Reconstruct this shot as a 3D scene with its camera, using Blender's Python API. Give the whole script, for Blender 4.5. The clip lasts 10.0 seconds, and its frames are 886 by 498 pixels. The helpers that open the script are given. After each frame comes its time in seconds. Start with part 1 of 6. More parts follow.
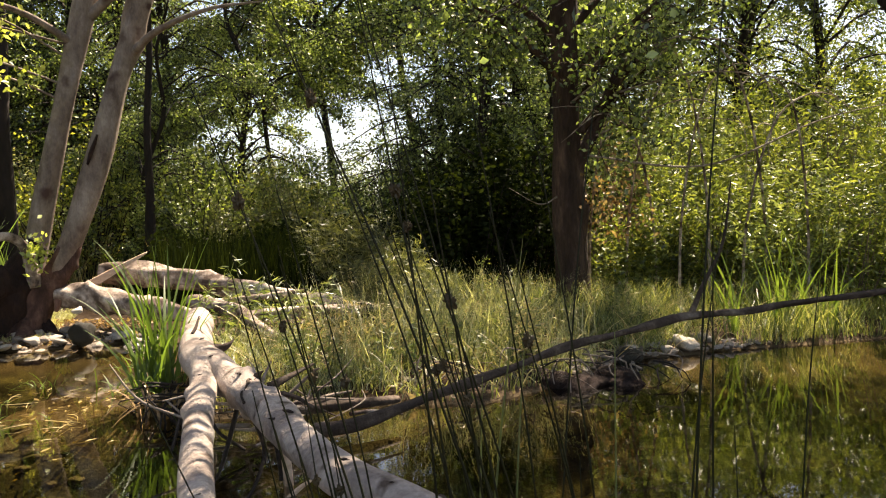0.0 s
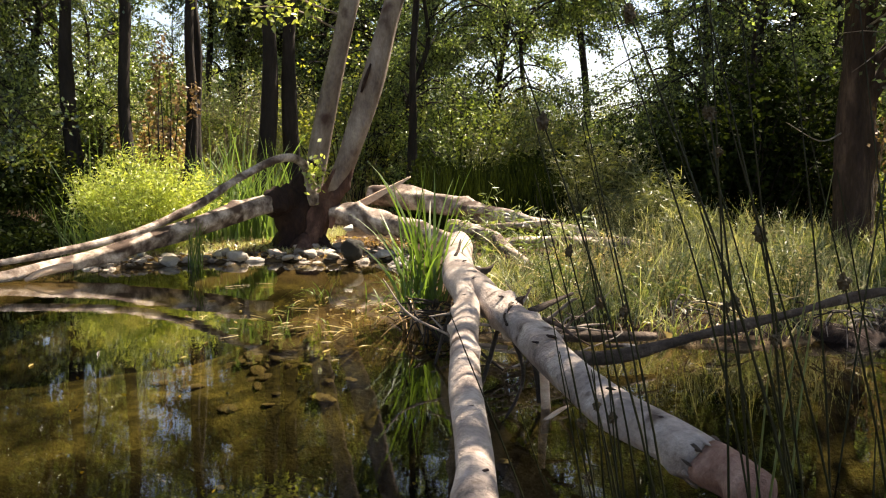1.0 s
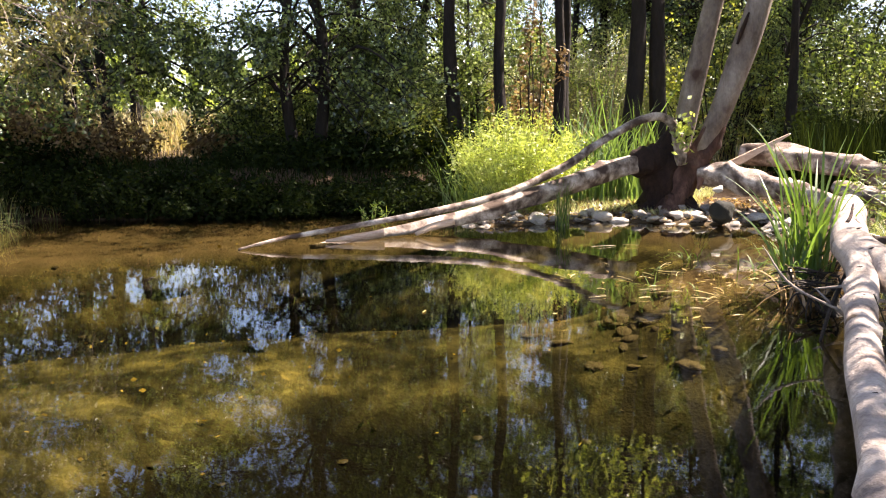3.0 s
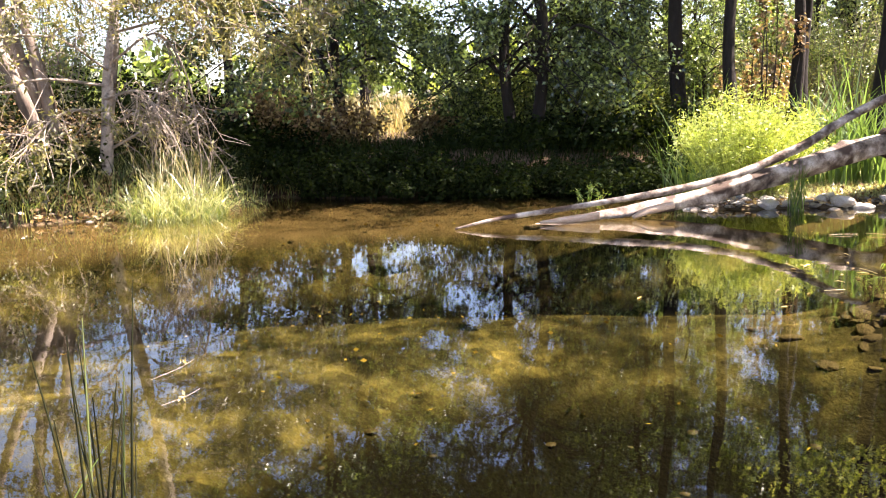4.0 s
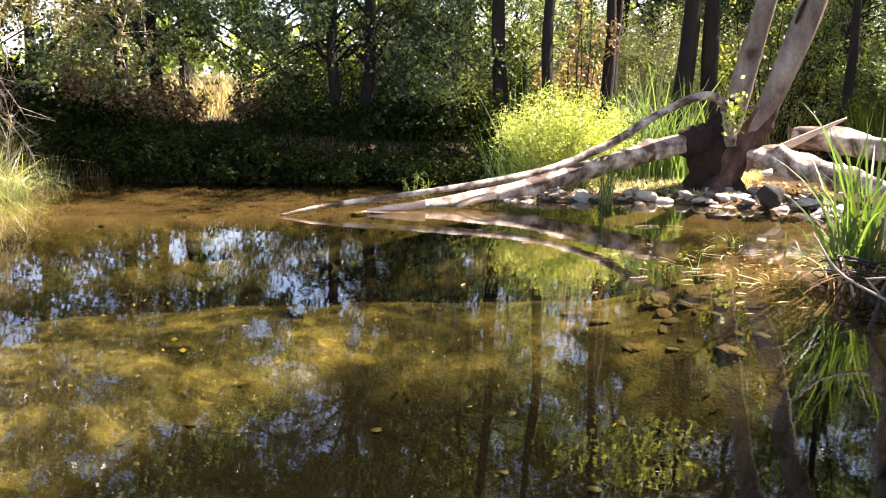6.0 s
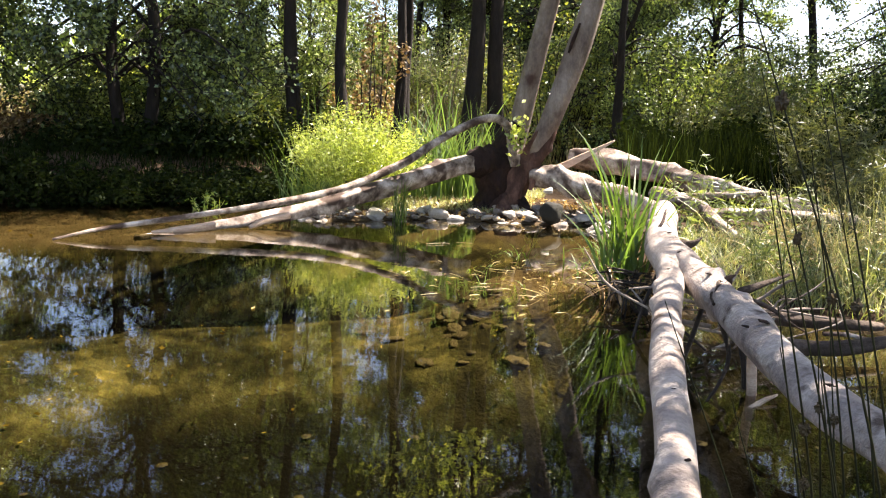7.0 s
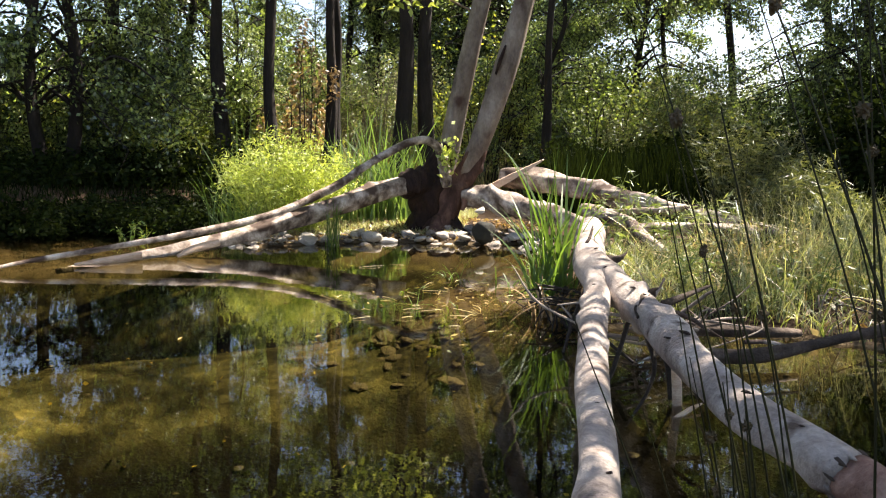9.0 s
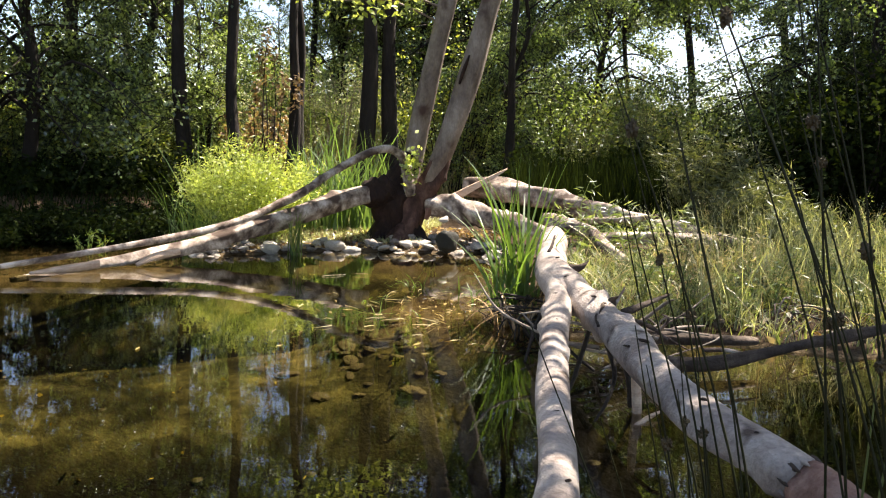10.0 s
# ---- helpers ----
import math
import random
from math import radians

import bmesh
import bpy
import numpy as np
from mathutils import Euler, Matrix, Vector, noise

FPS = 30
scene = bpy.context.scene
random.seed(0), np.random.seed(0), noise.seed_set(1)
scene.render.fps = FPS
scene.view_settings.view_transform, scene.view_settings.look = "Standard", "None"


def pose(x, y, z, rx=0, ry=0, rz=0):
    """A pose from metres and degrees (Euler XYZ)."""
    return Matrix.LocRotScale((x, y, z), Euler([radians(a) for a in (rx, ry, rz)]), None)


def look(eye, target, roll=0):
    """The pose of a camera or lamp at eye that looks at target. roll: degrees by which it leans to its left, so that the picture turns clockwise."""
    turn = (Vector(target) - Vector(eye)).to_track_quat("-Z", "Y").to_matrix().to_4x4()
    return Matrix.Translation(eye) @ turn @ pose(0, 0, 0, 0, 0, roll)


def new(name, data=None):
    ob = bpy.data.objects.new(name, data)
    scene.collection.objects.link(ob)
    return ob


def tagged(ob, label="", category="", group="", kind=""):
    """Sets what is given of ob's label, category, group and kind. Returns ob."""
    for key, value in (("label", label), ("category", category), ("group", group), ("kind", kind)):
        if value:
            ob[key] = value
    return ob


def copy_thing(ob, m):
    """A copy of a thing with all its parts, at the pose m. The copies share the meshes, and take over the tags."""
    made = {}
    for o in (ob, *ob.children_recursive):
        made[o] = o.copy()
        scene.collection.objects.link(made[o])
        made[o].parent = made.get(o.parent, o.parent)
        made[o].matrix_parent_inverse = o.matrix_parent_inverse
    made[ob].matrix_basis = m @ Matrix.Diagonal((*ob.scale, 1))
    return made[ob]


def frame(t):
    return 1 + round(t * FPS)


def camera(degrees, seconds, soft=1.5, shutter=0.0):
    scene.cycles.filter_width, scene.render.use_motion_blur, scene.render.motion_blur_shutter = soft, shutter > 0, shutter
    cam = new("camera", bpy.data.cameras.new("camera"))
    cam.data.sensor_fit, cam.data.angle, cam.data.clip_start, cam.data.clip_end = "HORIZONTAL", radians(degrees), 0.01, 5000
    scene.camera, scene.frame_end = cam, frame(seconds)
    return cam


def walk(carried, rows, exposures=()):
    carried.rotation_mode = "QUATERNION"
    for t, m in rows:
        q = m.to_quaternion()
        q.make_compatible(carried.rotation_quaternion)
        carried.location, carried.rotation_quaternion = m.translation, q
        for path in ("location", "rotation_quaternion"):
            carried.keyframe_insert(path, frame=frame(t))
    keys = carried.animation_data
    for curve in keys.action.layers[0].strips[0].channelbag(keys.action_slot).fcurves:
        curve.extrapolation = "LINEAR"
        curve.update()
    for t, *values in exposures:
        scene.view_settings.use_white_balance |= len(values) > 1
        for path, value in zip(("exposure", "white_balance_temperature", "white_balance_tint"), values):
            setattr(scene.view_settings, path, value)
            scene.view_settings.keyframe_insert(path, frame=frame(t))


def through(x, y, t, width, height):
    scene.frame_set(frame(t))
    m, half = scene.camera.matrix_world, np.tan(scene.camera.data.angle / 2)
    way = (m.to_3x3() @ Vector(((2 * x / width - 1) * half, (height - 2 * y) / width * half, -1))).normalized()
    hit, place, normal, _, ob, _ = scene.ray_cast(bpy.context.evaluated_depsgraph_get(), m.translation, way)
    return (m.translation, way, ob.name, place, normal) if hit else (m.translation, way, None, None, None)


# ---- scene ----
cam = camera(56.9, 10.0, soft=1.15)
ROWS = [
    (0.0, 0.033, -0.057, 0.997, 88.82, 1.27, -16.84),
    (0.5, 0.002, -0.025, 0.990, 84.47, 0.47, -8.24),
    (1.0, -0.055, -0.031, 0.980, 84.21, -0.79, 0.29),
    (1.5, -0.089, -0.029, 0.988, 83.21, 0.63, 7.28),
    (2.0, -0.117, -0.055, 0.987, 83.35, 1.21, 14.27),
    (3.5, -0.126, -0.035, 1.001, 79.95, 1.10, 31.32),
    (4.0, -0.132, -0.021, 1.001, 80.28, 1.63, 39.94),
    (4.5, -0.131, -0.026, 1.000, 80.86, 1.29, 45.41),
    (5.0, -0.139, -0.016, 0.999, 77.48, 0.59, 40.67),
    (5.5, -0.135, -0.030, 0.996, 79.16, 0.23, 36.27),
    (6.0, -0.140, -0.031, 0.997, 79.38, -1.07, 28.01),
    (7.5, -0.057, -0.001, 1.012, 81.67, -1.15, 11.05),
    (8.0, -0.047, 0.005, 1.011, 81.82, -0.41, 10.18),
    (8.5, -0.044, 0.004, 1.018, 82.50, -0.30, 10.08),
    (9.0, -0.041, -0.005, 1.011, 82.66, -0.85, 9.64),
    (9.5, -0.027, 0.005, 1.008, 83.18, -1.09, 8.82),
    (10.0, -0.031, -0.003, 1.010, 83.34, -1.25, 7.18),
]
EXPOSURES = [(0.0, 0.8, 7900, 17), (2.0, 0.95, 6900, 14), (3.5, 1.53, 6750, 24), (4.5, 1.88, 6600, 23), (5.5, 1.86, 6750, 26), (6.0, 1.76, 6750, 26), (7.5, 1.15, 6700, 14), (10.0, 1.0, 6700, 14)]
walk(cam, [(t, pose(*row)) for t, *row in ROWS], EXPOSURES)

# ---- light ----
SUN_BEARING, SUN_HEIGHT = -46.0, 58.0      # degrees right of +y, degrees above the horizon
world = bpy.data.worlds.new("sky")
scene.world = world
world.use_nodes = True
wn = world.node_tree.nodes
sky = wn.new("ShaderNodeTexSky")
sky.sky_type = "NISHITA"
sky.sun_disc = False
sky.sun_elevation = radians(SUN_HEIGHT)
sky.sun_rotation = radians(-SUN_BEARING)
sky.dust_density = 1.2
wn["Background"].inputs["Strength"].default_value = 0.15
world.node_tree.links.new(sky.outputs["Color"], wn["Background"].inputs["Color"])

sun = new("sun", bpy.data.lights.new("sun", "SUN"))
sun.data.energy = 10.5
sun.data.angle = radians(0.45)
sun.data.color = (1.0, 0.94, 0.84)
sb, sh = radians(SUN_BEARING), radians(SUN_HEIGHT)
to_sun = Vector((-math.sin(sb) * math.cos(sh), math.cos(sb) * math.cos(sh), math.sin(sh)))
sun.matrix_world = look(to_sun * 60, (0, 0, 0))

# ---- materials ----


def nodes_of(name):
    m = bpy.data.materials.new(name)
    m.use_nodes = True
    t = m.node_tree
    t.nodes.clear()
    out = t.nodes.new("ShaderNodeOutputMaterial")
    return m, t, out


def link(t, a, b):
    t.links.new(a, b)


def ramp(t, fac, stops):
    r = t.nodes.new("ShaderNodeValToRGB")
    el = r.color_ramp.elements
    while len(el) < len(stops):
        el.new(0.5)
    for e, (p, c) in zip(el, stops):
        e.position, e.color = p, (*c, 1)
    link(t, fac, r.inputs["Fac"])
    return r.outputs["Color"]


def noise_tex(t, scale, detail=4.0, rough=0.6, stretch=None, space="Object"):
    co = t.nodes.new("ShaderNodeTexCoord")
    n = t.nodes.new("ShaderNodeTexNoise")
    n.inputs["Scale"].default_value = scale
    n.inputs["Detail"].default_value = detail
    n.inputs["Roughness"].default_value = rough
    src = co.outputs[space]
    if stretch:
        mp = t.nodes.new("ShaderNodeMapping")
        mp.inputs["Scale"].default_value = stretch
        link(t, src, mp.inputs["Vector"])
        src = mp.outputs["Vector"]
    link(t, src, n.inputs["Vector"])
    return n.outputs["Fac"]


def mixc(t, fac, a, b, mode="MIX"):
    m = t.nodes.new("ShaderNodeMix")
    m.data_type, m.blend_type = "RGBA", mode
    for sock, v in ((m.inputs["Factor"], fac), (m.inputs["A"], a), (m.inputs["B"], b)):
        if isinstance(v, (int, float)):
            sock.default_value = v
        elif isinstance(v, tuple):
            sock.default_value = (*v, 1)
        else:
            link(t, v, sock)
    return m.outputs["Result"]


def bump(t, height, strength, distance):
    b = t.nodes.new("ShaderNodeBump")
    b.inputs["Strength"].default_value = strength
    b.inputs["Distance"].default_value = distance
    link(t, height, b.inputs["Height"])
    return b.outputs["Normal"]


def surface(name, stops, scale, rough=0.85, stretch=None, relief=0.01, fine=60.0, spots=None, by_object=0.0):
    """Two scales of mottling, with relief. spots: (scale, low, high, colour) for stains."""
    m, t, out = nodes_of(name)
    b = t.nodes.new("ShaderNodeBsdfPrincipled")
    col = ramp(t, noise_tex(t, scale, 6.0, 0.65, stretch), stops)
    grain = noise_tex(t, fine, 3.0, 0.6, stretch)
    col = mixc(t, 0.45, col, ramp(t, grain, [(0.3, (0.35, 0.35, 0.35)), (0.7, (0.72, 0.72, 0.72))]), "OVERLAY")
    if spots:
        sc, lo, hi, c = spots
        n = noise_tex(t, sc, 3.0, 0.5)
        f = ramp(t, n, [(lo, (0, 0, 0)), (hi, (1, 1, 1))])
        col = mixc(t, f, col, c)
    if by_object:
        oi = t.nodes.new("ShaderNodeObjectInfo")
        col = mixc(t, by_object, col, ramp(t, oi.outputs["Random"], [(0.0, (0.12, 0.1, 0.08)), (0.5, (0.45, 0.42, 0.38)), (1.0, (0.8, 0.78, 0.74))]), "OVERLAY")
    link(t, col, b.inputs["Base Color"])
    b.inputs["Roughness"].default_value = rough
    b.inputs["Specular IOR Level"].default_value = 0.25
    link(t, bump(t, grain, 0.7, relief), b.inputs["Normal"])
    link(t, b.outputs["BSDF"], out.inputs["Surface"])
    return m


def leafy(name, dark, mid, light, through=0.45, gloss=0.12, rough=0.4, glow=(1.25, 1.2, 0.6)):
    """Leaves and blades: colour varies from one to the next, light comes through."""
    m, t, out = nodes_of(name)
    g = t.nodes.new("ShaderNodeNewGeometry")
    col = ramp(t, g.outputs["Random Per Island"], [(0.0, dark), (0.45, mid), (0.85, light), (1.0, light)])
    patch = noise_tex(t, 1.3, 2.0, 0.5)
    col = mixc(t, 0.5, col, ramp(t, patch, [(0.35, (0.33, 0.34, 0.3)), (0.7, (0.66, 0.64, 0.5))]), "OVERLAY")
    d = t.nodes.new("ShaderNodeBsdfDiffuse")
    tr = t.nodes.new("ShaderNodeBsdfTranslucent")
    gl = t.nodes.new("ShaderNodeBsdfGlossy")
    gl.inputs["Roughness"].default_value = rough
    gl.inputs["Color"].default_value = (0.9, 0.92, 0.9, 1)
    link(t, col, d.inputs["Color"])
    warm = mixc(t, 1.0, col, glow, "MULTIPLY")
    link(t, warm, tr.inputs["Color"])
    m1 = t.nodes.new("ShaderNodeMixShader")
    m1.inputs[0].default_value = through
    link(t, d.outputs[0], m1.inputs[1])
    link(t, tr.outputs[0], m1.inputs[2])
    m2 = t.nodes.new("ShaderNodeMixShader")
    m2.inputs[0].default_value = gloss
    link(t, m1.outputs[0], m2.inputs[1])
    link(t, gl.outputs[0], m2.inputs[2])
    link(t, m2.outputs[0], out.inputs["Surface"])
    return m


PALE_BARK = surface("pale_bark", [(0.28, (0.085, 0.065, 0.055)), (0.45, (0.27, 0.22, 0.185)), (0.7, (0.46, 0.4, 0.34))], 5.0, 0.8,
                    (1, 1, 1), 0.014, 60.0, (7.0, 0.6, 0.68, (0.08, 0.055, 0.04)))
# Weathered mottle; its strong pale-dark range also imitates dappled shade on the limb.
DRIFT = surface("weathered_dappled_wood", [(0.34, (0.045, 0.031, 0.023)), (0.47, (0.23, 0.175, 0.135)), (0.64, (0.55, 0.47, 0.39))], 6.5, 0.8,
                None, 0.012, 70.0, (4.0, 0.52, 0.62, (0.07, 0.045, 0.032)))
STEM_BARK = surface("stem_bark", [(0.25, (0.07, 0.048, 0.035)), (0.48, (0.19, 0.148, 0.115)), (0.75, (0.34, 0.285, 0.23))], 6.0, 0.85,
                    (1, 1, 0.45), 0.012, 60.0, (4.0, 0.58, 0.72, (0.07, 0.04, 0.03)))
ROOT_BARK = surface("root_bark", [(0.28, (0.02, 0.011, 0.008)), (0.5, (0.07, 0.036, 0.025)), (0.72, (0.16, 0.09, 0.065))], 7.0, 0.9, (1, 1, 0.5), 0.03, 40.0)
PEELED = surface("peeled_wood", [(0.3, (0.09, 0.045, 0.03)), (0.52, (0.2, 0.11, 0.078)), (0.72, (0.36, 0.24, 0.18))], 8.0, 0.8, (1, 1, 0.6), 0.01, 70.0)
STUMP_BARK = surface("stump_bark", [(0.3, (0.009, 0.005, 0.004)), (0.6, (0.03, 0.016, 0.011)), (0.8, (0.085, 0.05, 0.036))], 8.0, 0.9, (1, 1, 0.5), 0.03, 40.0)
DARK_BARK = surface("dark_bark", [(0.3, (0.012, 0.009, 0.007)), (0.6, (0.03, 0.023, 0.018)), (0.8, (0.065, 0.051, 0.04))], 5.0, 0.9, (1, 1, 0.3), 0.02, 30.0)
# Darkened below plain bark: the old trunk's shade is put into the colour.
RED_BARK = surface("red_brown_bark", [(0.3, (0.014, 0.009, 0.006)), (0.52, (0.05, 0.03, 0.02)), (0.75, (0.14, 0.09, 0.062))], 9.0, 0.9, (1, 1, 0.25), 0.05, 30.0)
GREY_BARK = surface("grey_bark", [(0.32, (0.022, 0.015, 0.01)), (0.55, (0.07, 0.048, 0.033)), (0.75, (0.22, 0.17, 0.125))], 7.0, 0.85, None, 0.01, 60.0)
TWIG = surface("grey_twig", [(0.3, (0.11, 0.085, 0.065)), (0.7, (0.34, 0.28, 0.22))], 12.0, 0.85, None, 0.004, 80.0)
WET_WOOD = surface("wet_wood", [(0.3, (0.012, 0.009, 0.006)), (0.7, (0.035, 0.025, 0.018))], 10.0, 0.7, None, 0.01, 60.0)
HEART = surface("split_heartwood", [(0.3, (0.4, 0.26, 0.17)), (0.7, (0.62, 0.47, 0.35))], 9.0, 0.8, (1, 1, 4), 0.006, 80.0)
STONE = surface("river_stone", [(0.25, (0.1, 0.082, 0.065)), (0.5, (0.26, 0.225, 0.19)), (0.75, (0.45, 0.41, 0.36))], 9.0, 0.85, None, 0.006, 90.0, by_object=0.55)
PALE_STONE = surface("pale_stone", [(0.25, (0.22, 0.195, 0.165)), (0.5, (0.36, 0.33, 0.28)), (0.75, (0.5, 0.46, 0.4))], 11.0, 0.85, None, 0.005, 90.0, by_object=0.3)
COBBLE = surface("bed_cobble", [(0.28, (0.08, 0.064, 0.03)), (0.5, (0.13, 0.105, 0.05)), (0.75, (0.2, 0.16, 0.085))], 6.0, 0.7, None, 0.004, 60.0, by_object=0.3)
PEBBLE = surface("bed_pebble", [(0.3, (0.03, 0.024, 0.01)), (0.55, (0.055, 0.043, 0.015)), (0.75, (0.11, 0.09, 0.032))], 3.5, 0.6, None, 0.004, 60.0)
WET_STONE = surface("wet_dark_stone", [(0.25, (0.01, 0.01, 0.007)), (0.7, (0.035, 0.032, 0.022))], 12.0, 0.7, None, 0.006, 90.0)

# Wide dark-to-bright spread paints sun glints and shade among the leaves.
ALDER = leafy("alder_leaf", (0.02, 0.036, 0.009), (0.075, 0.11, 0.024), (0.36, 0.43, 0.14), 0.47, 0.07, 0.35, (1.1, 1.2, 0.7))
# Lit copy of the alder leaf: sunlight is put into its brighter colours.
LIT_ALDER = leafy("lit_alder_leaf", (0.035, 0.055, 0.012), (0.11, 0.15, 0.03), (0.38, 0.45, 0.13), 0.5, 0.05, 0.4, (1.15, 1.2, 0.65))
WILLOW = leafy("willow_leaf", (0.09, 0.13, 0.027), (0.2, 0.25, 0.05), (0.41, 0.43, 0.1), 0.55, 0.07)
THICKET = leafy("thicket_leaf", (0.045, 0.07, 0.018), (0.11, 0.15, 0.032), (0.28, 0.32, 0.08), 0.48, 0.05)
FEATHERY = leafy("feathery_leaf", (0.09, 0.13, 0.045), (0.16, 0.21, 0.07), (0.28, 0.33, 0.13), 0.5, 0.06)
REEDY = leafy("reedy_leaf", (0.05, 0.065, 0.026), (0.1, 0.12, 0.045), (0.22, 0.23, 0.1), 0.45, 0.05)
OLIVE = leafy("olive_leaf", (0.09, 0.09, 0.036), (0.18, 0.17, 0.075), (0.34, 0.32, 0.15), 0.5, 0.05)
# Near-black leaf: deep shade is put into the colour.
SHADE_LEAF = leafy("shade_painted_leaf", (0.008, 0.013, 0.004), (0.014, 0.022, 0.006), (0.026, 0.038, 0.009), 0.3, 0.004, 0.5)
# Brighter than leaf green: sunlight on bush, sprout and sprays is put in.
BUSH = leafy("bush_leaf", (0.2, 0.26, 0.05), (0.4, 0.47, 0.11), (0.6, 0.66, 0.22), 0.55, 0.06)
BLADE = leafy("green_blade", (0.05, 0.1, 0.02), (0.1, 0.17, 0.035), (0.2, 0.27, 0.06), 0.5, 0.035, 0.5)
FLAG = leafy("flag_leaf", (0.045, 0.095, 0.03), (0.09, 0.165, 0.05), (0.22, 0.31, 0.11), 0.55, 0.035, 0.5)
SEDGE = leafy("sedge_blade", (0.025, 0.06, 0.012), (0.06, 0.125, 0.024), (0.2, 0.29, 0.07), 0.5, 0.035, 0.5)
GRASS = leafy("bank_grass", (0.05, 0.085, 0.02), (0.13, 0.175, 0.045), (0.37, 0.38, 0.15), 0.6, 0.06)
PALE_GRASS = leafy("pale_grass", (0.23, 0.25, 0.11), (0.38, 0.39, 0.2), (0.56, 0.56, 0.36), 0.5, 0.06)
DRY_GRASS = leafy("dry_grass", (0.3, 0.24, 0.12), (0.5, 0.41, 0.22), (0.68, 0.58, 0.36), 0.4, 0.05)
# Stem colour lowered to near-black so the rushes read as backlit silhouettes.
BACKLIT_RUSH = leafy("backlit_rush_stem", (0.008, 0.009, 0.004), (0.014, 0.015, 0.006), (0.035, 0.035, 0.014), 0.1, 0.02)
SEED = leafy("seed_head", (0.02, 0.014, 0.007), (0.05, 0.035, 0.018), (0.1, 0.075, 0.04), 0.2, 0.02)
DEAD_LEAF = leafy("dead_leaf", (0.1, 0.058, 0.028), (0.25, 0.15, 0.075), (0.46, 0.34, 0.2), 0.3, 0.04)
GOLD_LEAF = leafy("golden_leaf", (0.22, 0.15, 0.02), (0.42, 0.3, 0.04), (0.62, 0.48, 0.09), 0.2, 0.02)
FLOAT_LEAF = leafy("floating_leaf", (0.06, 0.035, 0.014), (0.17, 0.115, 0.04), (0.36, 0.28, 0.11), 0.2, 0.05)


def ground_material():
    m, t, out = nodes_of("bank_earth")
    b = t.nodes.new("ShaderNodeBsdfPrincipled")
    b.inputs["Roughness"].default_value = 0.92
    b.inputs["Specular IOR Level"].default_value = 0.06
    g = t.nodes.new("ShaderNodeNewGeometry")
    sp = t.nodes.new("ShaderNodeSeparateXYZ")
    link(t, g.outputs["Position"], sp.inputs[0])
    soil = ramp(t, noise_tex(t, 1.6, 8.0, 0.7), [(0.3, (0.03, 0.02, 0.012)), (0.5, (0.07, 0.048, 0.03)), (0.7, (0.15, 0.11, 0.07))])
    bed = ramp(t, noise_tex(t, 2.3, 8.0, 0.7), [(0.32, (0.009, 0.009, 0.005)), (0.46, (0.036, 0.033, 0.014)), (0.58, (0.115, 0.105, 0.042)), (0.71, (0.26, 0.225, 0.09))])
    co = t.nodes.new("ShaderNodeTexCoord")
    cells = t.nodes.new("ShaderNodeTexVoronoi")
    cells.inputs["Scale"].default_value = 9.0
    cells.inputs["Randomness"].default_value = 1.0
    link(t, co.outputs["Object"], cells.inputs["Vector"])
    bed = mixc(t, 0.75, bed, ramp(t, cells.outputs["Color"], [(0.2, (0.22, 0.22, 0.2)), (0.6, (0.5, 0.5, 0.47)), (0.9, (0.82, 0.78, 0.6))]), "OVERLAY")
    shallow = t.nodes.new("ShaderNodeMapRange")
    shallow.inputs["From Min"].default_value, shallow.inputs["From Max"].default_value = -0.2, -0.08
    link(t, sp.outputs["Z"], shallow.inputs["Value"])
    bed = mixc(t, shallow.outputs[0], bed, ramp(t, noise_tex(t, 3.0, 6.0, 0.6), [(0.3, (0.11, 0.082, 0.042)), (0.7, (0.27, 0.2, 0.11))]))
    grit = noise_tex(t, 45.0, 3.0, 0.6)
    soil = mixc(t, 0.5, soil, ramp(t, grit, [(0.3, (0.3, 0.3, 0.3)), (0.7, (0.75, 0.72, 0.7))]), "OVERLAY")
    # Soil darkened towards the waterline stands in for shade under the bushes.
    bank_shade = t.nodes.new("ShaderNodeMapRange")
    bank_shade.inputs["From Min"].default_value, bank_shade.inputs["From Max"].default_value = 0.1, 0.45
    bank_shade.inputs["To Min"].default_value, bank_shade.inputs["To Max"].default_value = 0.75, 0.0
    link(t, sp.outputs["Z"], bank_shade.inputs["Value"])
    soil = mixc(t, bank_shade.outputs[0], soil, mixc(t, 1.0, soil, (0.45, 0.42, 0.4), "MULTIPLY"))
    mr = t.nodes.new("ShaderNodeMapRange")
    mr.inputs["From Min"].default_value, mr.inputs["From Max"].default_value = -0.04, 0.03
    link(t, sp.outputs["Z"], mr.inputs["Value"])
    # Bed fades to near-black with depth, in place of shade and dark reflections.
    depth_shade = t.nodes.new("ShaderNodeMapRange")
    depth_shade.inputs["From Min"].default_value, depth_shade.inputs["From Max"].default_value = -0.65, -0.44
    depth_shade.interpolation_type = "SMOOTHSTEP"
    link(t, sp.outputs["Z"], depth_shade.inputs["Value"])
    bed = mixc(t, depth_shade.outputs[0], (0.006, 0.0055, 0.003), bed)
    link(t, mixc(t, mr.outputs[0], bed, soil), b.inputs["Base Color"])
    link(t, bump(t, grit, 0.8, 0.02), b.inputs["Normal"])
    link(t, b.outputs[0], out.inputs["Surface"])
    return m


